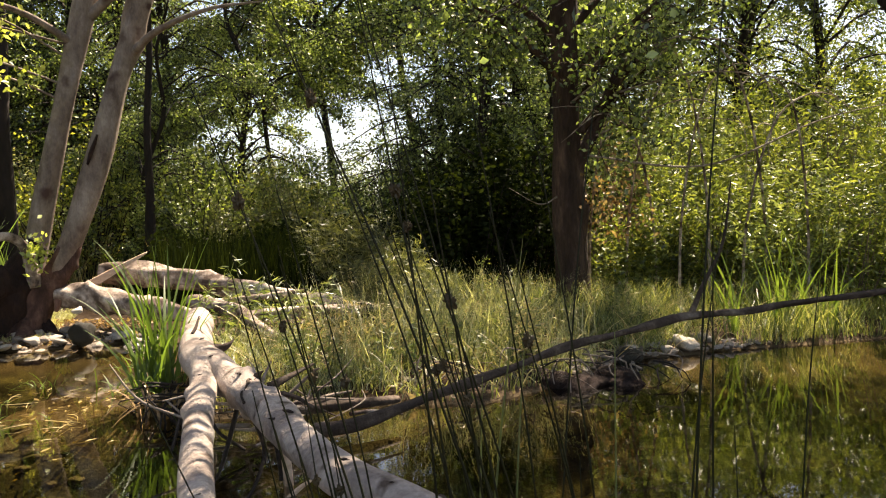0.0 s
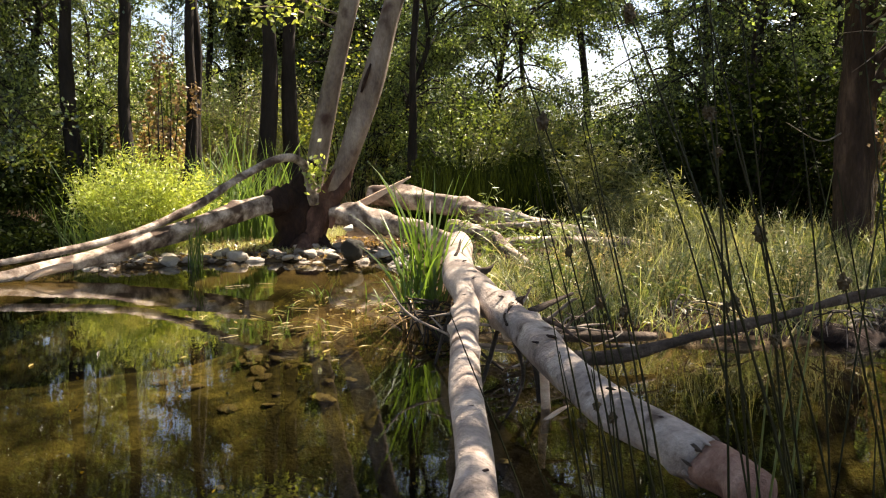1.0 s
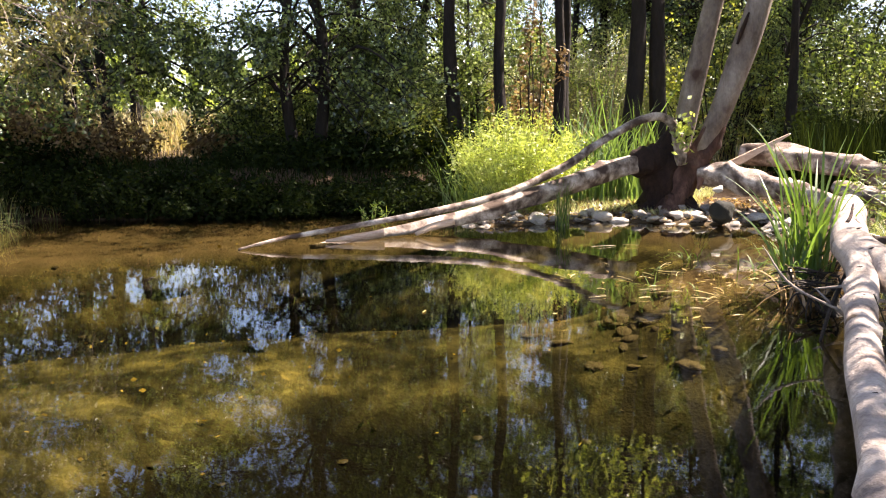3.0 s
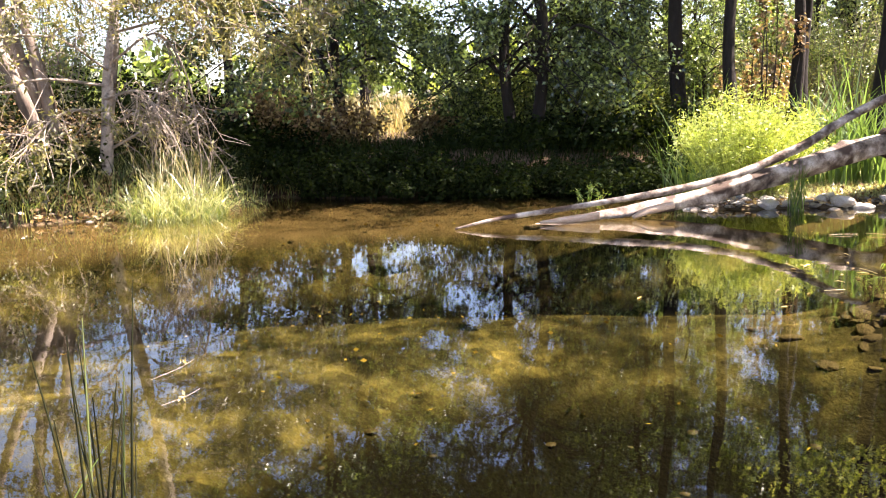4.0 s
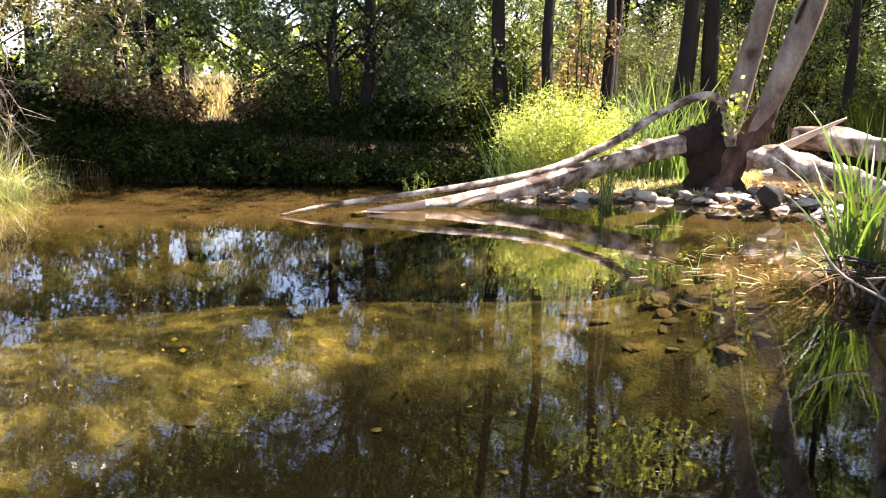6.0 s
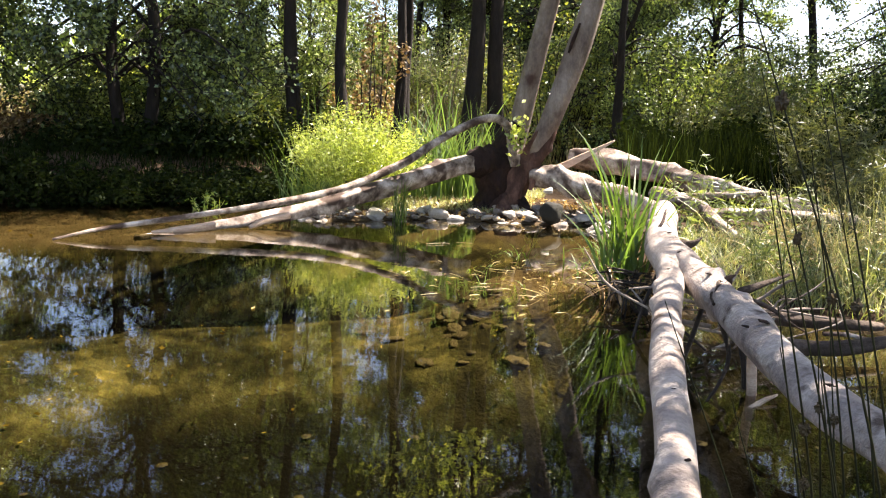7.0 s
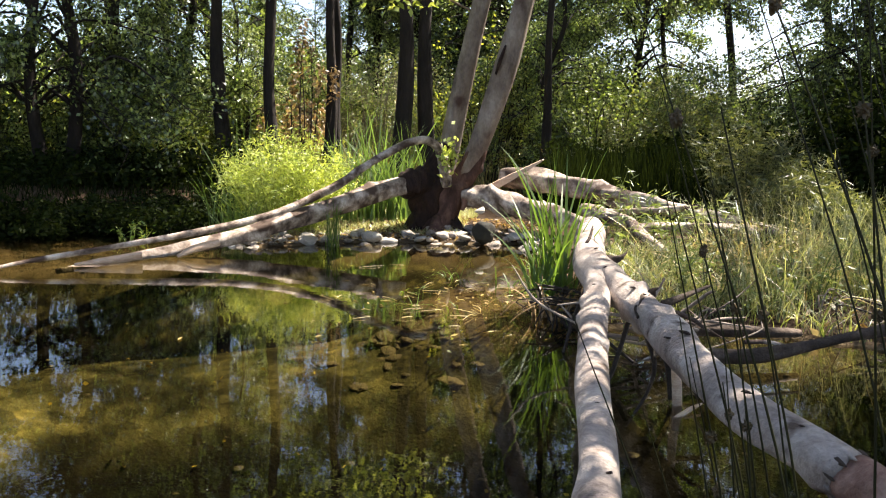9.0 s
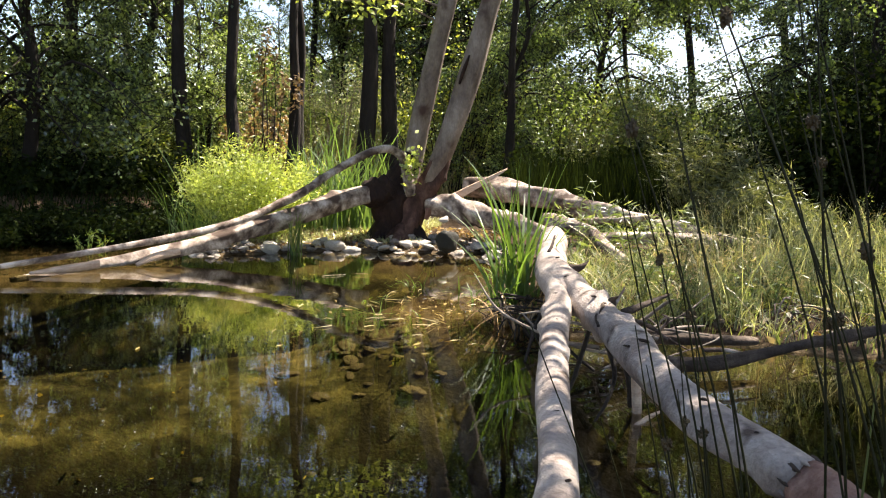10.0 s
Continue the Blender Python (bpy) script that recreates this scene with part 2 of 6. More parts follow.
def water_material():
    m, t, out = nodes_of("still_water")
    swell = noise_tex(t, 2.2, 2.0, 0.5, (1, 1.6, 1))
    ripple = noise_tex(t, 20.0, 2.0, 0.55, (1, 1.7, 1))
    n1 = bump(t, swell, 0.12, 0.008)
    b2 = t.nodes.new("ShaderNodeBump")
    b2.inputs["Strength"].default_value, b2.inputs["Distance"].default_value = 0.05, 0.002
    link(t, ripple, b2.inputs["Height"])
    link(t, n1, b2.inputs["Normal"])
    fr = t.nodes.new("ShaderNodeFresnel")
    fr.inputs["IOR"].default_value = 1.5
    link(t, b2.outputs[0], fr.inputs["Normal"])
    tr = t.nodes.new("ShaderNodeBsdfTransparent")
    tr.inputs["Color"].default_value = (0.56, 0.53, 0.4, 1)
    gl = t.nodes.new("ShaderNodeBsdfGlossy")
    gl.inputs["Roughness"].default_value = 0.004
    gl.inputs["Color"].default_value = (1, 1, 1, 1)
    link(t, b2.outputs[0], gl.inputs["Normal"])
    mx = t.nodes.new("ShaderNodeMixShader")
    link(t, fr.outputs[0], mx.inputs[0])
    link(t, tr.outputs[0], mx.inputs[1])
    link(t, gl.outputs[0], mx.inputs[2])
    link(t, mx.outputs[0], out.inputs["Surface"])
    return m


EARTH, WATER = ground_material(), water_material()

# ---- geometry helpers ----


def rng(seed):
    return np.random.default_rng(seed)


def mesh_of(name, verts, faces, material, smooth=True):
    """verts: N x 3 array; faces: list of index arrays (each M x k)."""
    verts = np.asarray(verts, dtype=np.float32)
    groups = [np.asarray(f, dtype=np.int32) for f in faces if len(f)]
    me = bpy.data.meshes.new(name)
    me.vertices.add(len(verts))
    me.vertices.foreach_set("co", verts.ravel())
    loops = np.concatenate([g.ravel() for g in groups])
    sizes = np.concatenate([np.full(len(g), g.shape[1], dtype=np.int32) for g in groups])
    starts = np.concatenate([[0], np.cumsum(sizes)[:-1]]).astype(np.int32)
    me.loops.add(len(loops))
    me.loops.foreach_set("vertex_index", loops)
    me.polygons.add(len(sizes))
    me.polygons.foreach_set("loop_start", starts)
    me.polygons.foreach_set("loop_total", sizes)
    me.polygons.foreach_set("use_smooth", np.full(len(sizes), smooth))
    me.materials.append(material)
    me.update(calc_edges=True)
    me.validate()
    return me


class Soup:
    """Collects verts and faces of one mesh."""

    def __init__(self):
        self.v, self.f, self.n = [], [], 0

    def add(self, verts, faces):
        self.v.append(np.asarray(verts, dtype=np.float32))
        for f in faces:
            f = np.asarray(f, dtype=np.int32)
            if len(f):
                self.f.append(f + self.n)
        self.n += len(verts)
        return self

    def mesh(self, name, material, smooth=True):
        return mesh_of(name, np.concatenate(self.v), self.f, material, smooth)


def part(name, me, parent=None, label="", at=None):
    ob = new(name, me)
    if parent:
        ob.parent = parent
    if at is not None:
        ob.matrix_basis = at
    if label:
        tagged(ob, label)
    return ob


def thing(name, label, category, group="", kind="", at=(0, 0, 0)):
    ob = new(name)
    ob.location = at
    ob.empty_display_size = 0.2
    return tagged(ob, label, category, group, kind)


def spline(pts, n):
    """A smooth line through pts (x, y, z, radius, ...), n points."""
    p = np.asarray(pts, dtype=float)
    if len(p) == 2:
        u = np.linspace(0, 1, n)[:, None]
        return p[0] * (1 - u) + p[1] * u
    seg = np.linalg.norm(np.diff(p[:, :3], axis=0), axis=1)
    s = np.concatenate([[0], np.cumsum(seg)])
    d = np.zeros_like(p)
    d[1:-1] = (p[2:] - p[:-2]) / (s[2:] - s[:-2])[:, None]
    d[0], d[-1] = (p[1] - p[0]) / seg[0], (p[-1] - p[-2]) / seg[-1]
    q = np.linspace(0, s[-1], n)
    k = np.clip(np.searchsorted(s, q, side="right") - 1, 0, len(p) - 2)
    h = seg[k][:, None]
    u = ((q - s[k]) / seg[k])[:, None]
    return (2 * u**3 - 3 * u**2 + 1) * p[k] + (u**3 - 2 * u**2 + u) * h * d[k] + (-2 * u**3 + 3 * u**2) * p[k + 1] + (u**3 - u**2) * h * d[k + 1]


def tube(pts, n=24, sides=12, rough=0.0, seed=0, knots=0, blunt=True):
    """A limb: rings along a smooth line, lumpy by rough (share of the radius), with a few knot swellings."""
    q = spline(pts, n)
    c, r = q[:, :3], np.maximum(q[:, 3], 0.0008)
    tan = np.gradient(c, axis=0)
    tan /= np.linalg.norm(tan, axis=1, keepdims=True)
    ref = np.array([0.0, 0.0, 1.0]) if abs(tan[0, 2]) < 0.9 else np.array([1.0, 0.0, 0.0])
    a = np.zeros_like(c)
    u = ref - tan[0] * (ref @ tan[0])
    for i in range(n):
        u = u - tan[i] * (u @ tan[i])
        u /= np.linalg.norm(u)
        a[i] = u
    b = np.cross(tan, a)
    th = np.linspace(0, 2 * np.pi, sides, endpoint=False)
    g = rng(seed + 5)
    lump = np.ones((n, sides))
    if rough:
        s = np.linspace(0, 1, n)[:, None] * n / 5
        for k in range(6):
            f, w = g.uniform(0.3, 2.2), g.integers(1, 5)
            lump += rough * g.uniform(0.2, 0.6) * np.sin(s * f + g.uniform(0, 6) + 0 * th) * np.cos(w * th + g.uniform(0, 6))
        for _ in range(knots):
            i, j = g.integers(2, n - 2), g.uniform(0, 2 * np.pi)
            e = np.exp(-(((np.arange(n)[:, None] - i) / 1.2) ** 2) - ((np.angle(np.exp(1j * (th - j))) / 0.45) ** 2))
            lump += 0.28 * e
    ring = c[:, None] + (r[:, None] * lump)[..., None] * (np.cos(th)[None, :, None] * a[:, None] + np.sin(th)[None, :, None] * b[:, None])
    v = ring.reshape(-1, 3)
    i, j = np.meshgrid(np.arange(n - 1), np.arange(sides), indexing="ij")
    i, j = i.ravel(), j.ravel()
    k = (j + 1) % sides
    quads = np.stack([i * sides + j, i * sides + k, (i + 1) * sides + k, (i + 1) * sides + j], 1)
    faces = [quads]
    if blunt:
        v = np.concatenate([v, c[:1] - tan[:1] * r[0] * 0.15, c[-1:] + tan[-1:] * r[-1] * 0.2])
        j = np.arange(sides)
        k = (j + 1) % sides
        faces.append(np.stack([k, j, np.full(sides, n * sides)], 1))
        faces.append(np.stack([(n - 1) * sides + j, (n - 1) * sides + k, np.full(sides, n * sides + 1)], 1))
    return v, faces


def unit(v):
    return v / np.maximum(np.linalg.norm(v, axis=1, keepdims=True), 1e-9)


def leaves(pos, way, size, g, width=0.55, fold=0.25, droop=0.0):
    """Pointed leaves: four corners each, folded along the midrib. pos, way: N x 3."""
    n = len(pos)
    way = unit(way)
    side = unit(np.cross(way, g.normal(size=(n, 3))))
    up = np.cross(side, way)
    size = np.broadcast_to(size, (n,))[:, None] * g.uniform(0.65, 1.25, (n, 1))
    mid = pos + way * size * 0.45
    w = size * width * 0.5
    v = np.stack([pos, mid + side * w + up * w * fold, pos + way * size - up * size * droop, mid - side * w + up * w * fold], 1)
    q = np.arange(n)[:, None] * 4 + np.arange(4)[None]
    return v.reshape(-1, 3), [q[:, [0, 1, 2]], q[:, [0, 2, 3]]]


def blades(base, height, lean, g, width=0.008, steps=4, curl=0.6, bearing=None):
    """Grass blades: tapered, bent strips. base: N x 3; lean: how far the tip goes sideways, as a share of the height."""
    n = len(base)
    h = np.broadcast_to(height, (n,)) * g.uniform(0.7, 1.2, n)
    az = g.uniform(0, 2 * np.pi, n) if bearing is None else bearing
    out = np.stack([np.cos(az), np.sin(az), np.zeros(n)], 1)
    side = np.stack([-np.sin(az), np.cos(az), np.zeros(n)], 1)
    turn = g.uniform(-1.2, 1.2, n)
    side = side * np.cos(turn)[:, None] + out * np.sin(turn)[:, None]
    ln = np.broadcast_to(lean, (n,)) * g.uniform(0.3, 1.5, n)
    w = np.broadcast_to(width, (n,)) * g.uniform(0.7, 1.3, n)
    rows = []
    for k in range(steps + 1):
        u = k / steps
        drop = curl * (ln**2) * u**3
        c = base + out * (h * ln * u**1.8)[:, None] + np.array([0, 0, 1.0]) * (h * (u - drop * 0.35))[:, None]
        ww = (w * 0.5 * (1 - u) ** 0.6 if k < steps else w * 0.02)[:, None]
        rows.append(np.stack([c - side * ww, c + side * ww], 1))
    v = np.stack(rows, 1).reshape(n, -1, 3)
    m = v.shape[1]
    i = np.arange(n)[:, None] * m
    f = []
    for k in range(steps):
        f.append(i + np.array([2 * k, 2 * k + 1, 2 * k + 3, 2 * k + 2])[None])
    return v.reshape(-1, 3), f


def polar(bearing, distance, z=0.0):
    """A place by its bearing (degrees left of +y) and distance from the viewer's stand."""
    a = radians(bearing)
    return np.array([-0.05 - math.sin(a) * distance, math.cos(a) * distance, z])


# ---- ground and water ----
FAR_SHORE = np.array([(60, 0), (14, 4.2), (9, 5.1), (5.6, 5.55), (3.8, 5.5), (3.06, 5.4), (2.3, 4.75), (1.6, 4.35), (1.1, 4.5), (0.8, 4.75), (0.3, 4.45), (-0.12, 4.75),
                      (-0.28, 5.4), (-0.35, 6.9), (-0.6, 8.35), (-1.0, 8.2), (-1.5, 8.12), (-2.0, 8.15), (-2.6, 7.72), (-3.15, 7.35), (-3.75, 7.7), (-4.15, 9.0), (-4.4, 9.1), (-5.3, 8.1),
                      (-6.3, 7.1), (-7.0, 6.6), (-8.1, 6.3), (-7.75, 5.3), (-7.9, 4.45), (-8.3, 3.4), (-9.3, 2.6), (-13, 1.0), (-60, -12)], dtype=float)
NEAR_SHORE = np.array([(-60, -20), (-14, -5), (-6, -2.6), (-2.6, -0.6), (-1.2, 0.2), (0, 0.5), (1.2, 0.35), (3, -0.4), (8, -1.8), (60, -6)], dtype=float)


def shore_distance(x, y, line):
    """Signed distance to a shore line: more than 0 on its far (+y) side."""
    best = np.full(x.shape, 1e9)
    for (ax, ay), (bx, by) in zip(line[:-1], line[1:]):
        dx, dy = bx - ax, by - ay
        u = np.clip(((x - ax) * dx + (y - ay) * dy) / (dx * dx + dy * dy), 0, 1)
        best = np.minimum(best, np.hypot(x - ax - u * dx, y - ay - u * dy))
    inside = np.zeros(x.shape, dtype=bool)
    ring = list(line) + [(line[-1][0], 1e4), (line[0][0], 1e4)]
    for (ax, ay), (bx, by) in zip(ring, ring[1:] + ring[:1]):
        cross = (ay > y) != (by > y)
        xi = ax + (y - ay) * (bx - ax) / (by - ay if by != ay else 1e-9)
        inside ^= cross & (x < xi)
    return np.where(inside, best, -best)


def wobble(x, y):
    return (np.sin(x * 1.7 + 1.3 * np.sin(y * 1.1)) + np.sin(y * 2.3 + 1.7 * np.sin(x * 0.9 + 1)) + 0.6 * np.sin(x * 5.1 + y * 3.7) + 0.5 * np.sin(y * 6.3 - x * 4.1)) / 3.1


def ground_height(x, y):
    x, y = np.asarray(x, dtype=float), np.asarray(y, dtype=float)
    far = shore_distance(x, y, FAR_SHORE)
    near = -shore_distance(x, y, NEAR_SHORE)
    land = np.maximum(far, near)
    w = wobble(x, y)
    bank = np.clip((-x - 3.6) / 1.2, 0, 1)          # the far bank stands higher than the gravel point
    top = 0.14 + 0.34 * bank
    up = 0.02 + top * (1 - np.exp(-np.maximum(land, 0) * (0.9 + 1.3 * bank))) + 0.02 * np.clip(land - 4, 0, 40) + 0.035 * w * np.clip(land * 2, 0, 1)
    down = -0.34 * (1 - np.exp(np.minimum(land, 0) * 1.1)) - 0.02 + 0.045 * w * np.clip(-land, 0, 1)
    shoal = 0.22 * np.exp(-(((x + 0.75) / 0.7) ** 2 + ((y - 5.6) / 1.1) ** 2))
    reach = np.hypot(x, y)
    # Deep strip that blackens the bed where reflections should dominate.
    channel = 0.36 * np.exp(-(((reach - 6.5) / 0.75) ** 2)) * np.clip((-x - 0.9) / 0.8, 0, 1) * np.clip(-land * 1.6, 0, 1)
    shade_hollow = 0.85 * np.exp(-(((reach - 2.95) / 1.22) ** 2)) * np.clip((x + 3.35 + 0.4 * w) / 1.3, 0, 1) * np.clip(-land * 2, 0, 1)          # dug off the near bank so its bed turns black, standing in for shade
    shelf = 0.27 * np.clip((reach - 6.9) / 0.6, 0, 1) * np.clip((-x - 3.2) / 1.0, 0, 1)          # mud shelf along the far bank
    return np.where(land > 0, up, np.minimum(down + shoal + shelf - channel - shade_hollow, -0.012 - 0.08 * np.clip(-land, 0, 1)))


def axis(lo, hi, step, end):
    mid = np.arange(lo, hi + step / 2, step)
    grow = step * 1.35 ** np.arange(1, 30)
    out = np.cumsum(grow)
    out = out[out < end]
    return np.concatenate([(lo - out)[::-1], mid, hi + out])


gx, gy = axis(-10, 7, 0.1, 900), axis(-1.5, 12, 0.1, 900)
GX, GY = np.meshgrid(gx, gy, indexing="ij")
gv = np.stack([GX, GY, ground_height(GX, GY)], -1).reshape(-1, 3)
gi, gj = np.meshgrid(np.arange(len(gx) - 1), np.arange(len(gy) - 1), indexing="ij")
gi, gj = gi.ravel(), gj.ravel()
ny = len(gy)
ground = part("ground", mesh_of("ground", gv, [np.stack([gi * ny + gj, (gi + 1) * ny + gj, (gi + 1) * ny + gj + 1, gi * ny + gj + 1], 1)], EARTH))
tagged(ground, "brown earth banks and a muddy stream bed", "ground", kind="structure")
water = part("water", mesh_of("water", [(-60, -20, 0), (60, -20, 0), (60, 12, 0), (-60, 12, 0)], [[(0, 1, 2, 3)]], WATER, False))
tagged(water, "clear shallow still water with a brown tint", "water", kind="structure")


def on_ground(x, y):
    return float(ground_height(np.array([x]), np.array([y]))[0])


# ---- the fallen forked trunk ----
def fallen_fork():
    top = thing("fallen_forked_trunk", "pale grey fallen forked trunk lying over the water", "fallen trunk", at=(0.1, 4.2, 0.0))
    o = np.array([0.1, 4.2, 0.0, 0.0])

    def limb(name, pts, n, sides, rough, seed, knots, mat=PALE_BARK, label="", parent=top):
        v, f = tube(np.array(pts) - o, n, sides, rough, seed, knots)
        return part(name, Soup().add(v, f).mesh(name, mat), parent, label)

    limb("butt", [(0.039, 6.05, 0.4, 0.1), (0.027, 5.49, 0.39, 0.098), (0.016, 4.91, 0.37, 0.096), (0.039, 4.48, 0.342, 0.098), (0.07, 4.17, 0.325, 0.091), (0.1, 3.98, 0.32, 0.06)], 44, 24, 0.12, 1, 5)
    limb("limb", [(0.024, 4.5, 0.347, 0.07), (0.046, 4.05, 0.33, 0.063), (0.042, 3.63, 0.31, 0.061), (0.019, 3.06, 0.29, 0.056), (0.016, 2.41, 0.272, 0.0515), (0.022, 1.98, 0.26, 0.0515), (0.022, 1.73, 0.252, 0.05), (0.03, 0.9, 0.245, 0.046), (0.04, 0.3, 0.235, 0.043)], 90, 22, 0.1, 2, 9)
    bole = limb("limb", [(0.069, 4.5, 0.345, 0.0783), (0.155, 3.99, 0.33, 0.0792), (0.233, 3.57, 0.318, 0.0759), (0.32, 3.04, 0.3, 0.071), (0.378, 2.61, 0.285, 0.0654), (0.459, 2.3, 0.27, 0.0624), (0.54, 2.12, 0.257, 0.0632), (0.612, 1.985, 0.239, 0.062)], 80, 26, 0.12, 3, 12)
    limb("peeled_end", [(0.6, 2.0, 0.242, 0.05), (0.615, 1.98, 0.239, 0.057), (0.65, 1.93, 0.23, 0.056), (0.685, 1.88, 0.221, 0.054), (0.705, 1.845, 0.214, 0.048), (0.715, 1.83, 0.212, 0.03)], 30, 22, 0.2, 33, 3, PEELED, "reddish-brown peeled end without bark")
    g = rng(34)
    for i in range(11):
        a = 2 * np.pi * (i + g.uniform(-0.3, 0.3)) / 11
        c = np.array([0.612, 1.985, 0.239])
        side, up = np.array([0.92, 0.38, 0.0]), np.array([0.1, -0.1, 0.99])
        e = side * math.cos(a) + up * math.sin(a)
        way = np.array([0.33, -0.86, -0.1]) * g.uniform(0.008, 0.028)
        p0, p1 = c + e * 0.06 - way, c + e * 0.063 + way
        limb("bark_flake", [(*p0, 0.007), (*((p0 + p1) / 2), 0.008), (*p1, 0.002)], 6, 6, 0.3, 340 + i, 0, GREY_BARK if i % 3 else PALE_BARK, "torn bark edge", bole)
    limb("side_branch", [(0.43, 2.95, 0.275, 0.0323), (0.5, 2.93, 0.285, 0.0255), (0.582, 2.91, 0.3, 0.0229), (0.728, 2.91, 0.335, 0.0213), (0.88, 2.94, 0.37, 0.0195), (1.007, 2.96, 0.4, 0.0187), (1.25, 3.0, 0.45, 0.0161), (1.5, 3.06, 0.508, 0.017), (1.8, 3.09, 0.548, 0.0149), (2.1, 3.1, 0.598, 0.0179), (2.35, 3.05, 0.612, 0.0136), (2.6, 3.0, 0.645, 0.014), (3.1, 2.88, 0.695, 0.0127), (3.8, 2.7, 0.8, 0.0093)], 110, 14, 0.26, 4, 12, GREY_BARK, "dark grey side branch")
    limb("side_twig", [(2.13, 3.1, 0.6, 0.015), (2.2, 3.1, 0.74, 0.01), (2.3, 3.1, 0.92, 0.007), (2.35, 3.1, 1.2, 0.003)], 20, 8, 0.1, 5, 0, GREY_BARK)
    limb("stub", [(0.33, 3.95, 0.16, 0.026), (0.519, 4.07, 0.13, 0.027), (0.804, 4.11, 0.12, 0.028), (1.0, 4.17, 0.112, 0.024), (1.05, 4.185, 0.11, 0.018)], 26, 12, 0.2, 6, 3, GREY_BARK, "broken branch stub")
    limb("peg", [(0.35, 3.22, 0.25, 0.014), (0.354, 3.24, 0.14, 0.018), (0.36, 3.24, 0.06, 0.019), (0.367, 3.23, -0.1, 0.019)], 14, 10, 0.15, 7, 1, HEART, "snapped pale peg in the water")
    limb("chip", [(0.335, 3.08, -0.01, 0.011), (0.39, 3.14, 0.012, 0.01), (0.45, 3.2, 0.022, 0.004)], 8, 6, 0.25, 35, 0, HEART, "pale wood chip at the peg's foot")
    limb("snag", [(0.265, 3.56, 0.37, 0.026), (0.275, 3.54, 0.395, 0.015), (0.28, 3.52, 0.408, 0.009), (0.295, 3.51, 0.42, 0.003)], 16, 12, 0.35, 8, 0, GREY_BARK, "torn dark snag")
    limb("snag", [(0.25, 3.5, 0.375, 0.02), (0.215, 3.4, 0.36, 0.013), (0.2, 3.3, 0.33, 0.005)], 12, 10, 0.6, 36, 0, GREY_BARK, "torn dark snag")
    limb("side_twig", [(0.32, 3.5, 0.35, 0.018), (0.42, 3.62, 0.37, 0.014), (0.54, 3.74, 0.4, 0.006)], 12, 8, 0.3, 13, 0, GREY_BARK)
    limb("side_twig", [(0.36, 3.45, 0.33, 0.012), (0.42, 3.3, 0.33, 0.009), (0.46, 3.2, 0.31, 0.005)], 12, 7, 0.3, 37, 0, GREY_BARK)
    limb("snag", [(0.12, 4.5, 0.39, 0.028), (0.17, 4.51, 0.405, 0.017), (0.2, 4.53, 0.42, 0.01), (0.22, 4.54, 0.44, 0.003)], 14, 10, 0.35, 9, 0, GREY_BARK, "torn dark snag")
    limb("bark_strip", [(0.0, 4.75, 0.455, 0.009), (0.02, 4.9, 0.475, 0.009), (0.04, 5.3, 0.5, 0.007)], 12, 6, 0.3, 39, 0, STUMP_BARK, "dark twig lying on the bark")
    limb("hanging_twig", [(0.2, 3.75, 0.25, 0.011), (0.14, 3.55, 0.1, 0.009), (0.09, 3.35, 0.03, 0.007), (0.0, 3.2, -0.02, 0.004)], 16, 6, 0.2, 10, 0, WET_WOOD, "thin dark wet twig")
    limb("hanging_twig", [(0.25, 3.5, 0.24, 0.012), (0.28, 3.36, 0.13, 0.01), (0.24, 3.2, 0.05, 0.008), (0.16, 3.05, -0.03, 0.005)], 18, 6, 0.2, 11, 0, WET_WOOD, "thin dark wet twig")
    limb("hanging_twig", [(0.3, 3.4, 0.24, 0.012), (0.33, 3.3, 0.12, 0.012), (0.335, 3.24, 0.02, 0.01)], 12, 6, 0.2, 15, 0, WET_WOOD, "thin dark wet twig")
    limb("hanging_twig", [(0.07, 4.0, 0.24, 0.01), (0.1, 3.8, 0.12, 0.008), (0.22, 3.7, 0.04, 0.006)], 14, 6, 0.2, 16, 0, WET_WOOD, "thin dark wet twig")
    limb("hanging_twig", [(0.0, 4.35, 0.26, 0.011), (-0.06, 4.15, 0.12, 0.009), (-0.1, 3.95, 0.0, 0.007)], 14, 6, 0.2, 17, 0, WET_WOOD, "thin dark wet twig")
    return top


fork = fallen_fork()


def torn_roots():
    """Pale curled bark and roots heaped beside the fork."""
    g = rng(14)
    top = thing("torn_roots", "pale curled bark strips and dead roots beside the fork", "roots", at=(0.42, 4.15, 0.0))
    for i in range(44):
        a = np.array([g.normal() * 0.16, g.normal() * 0.2, g.uniform(0.02, 0.2)])
        d = g.normal(size=3) * np.array([0.16, 0.14, 0.05])
        b = a + d + np.array([0, 0, g.uniform(0.0, 0.08)])
        c = b + d * 0.5 + g.normal(size=3) * 0.07
        c[2] = max(c[2], -0.02)
        r = g.uniform(0.003, 0.011)
        part("root", Soup().add(*tube([(*a, r), (*b, r), (*c, r * 0.4)], 10, 5, 0.3, i, 0, False)).mesh("root", (TWIG, DRIFT, STEM_BARK)[i % 3]), top)


torn_roots()


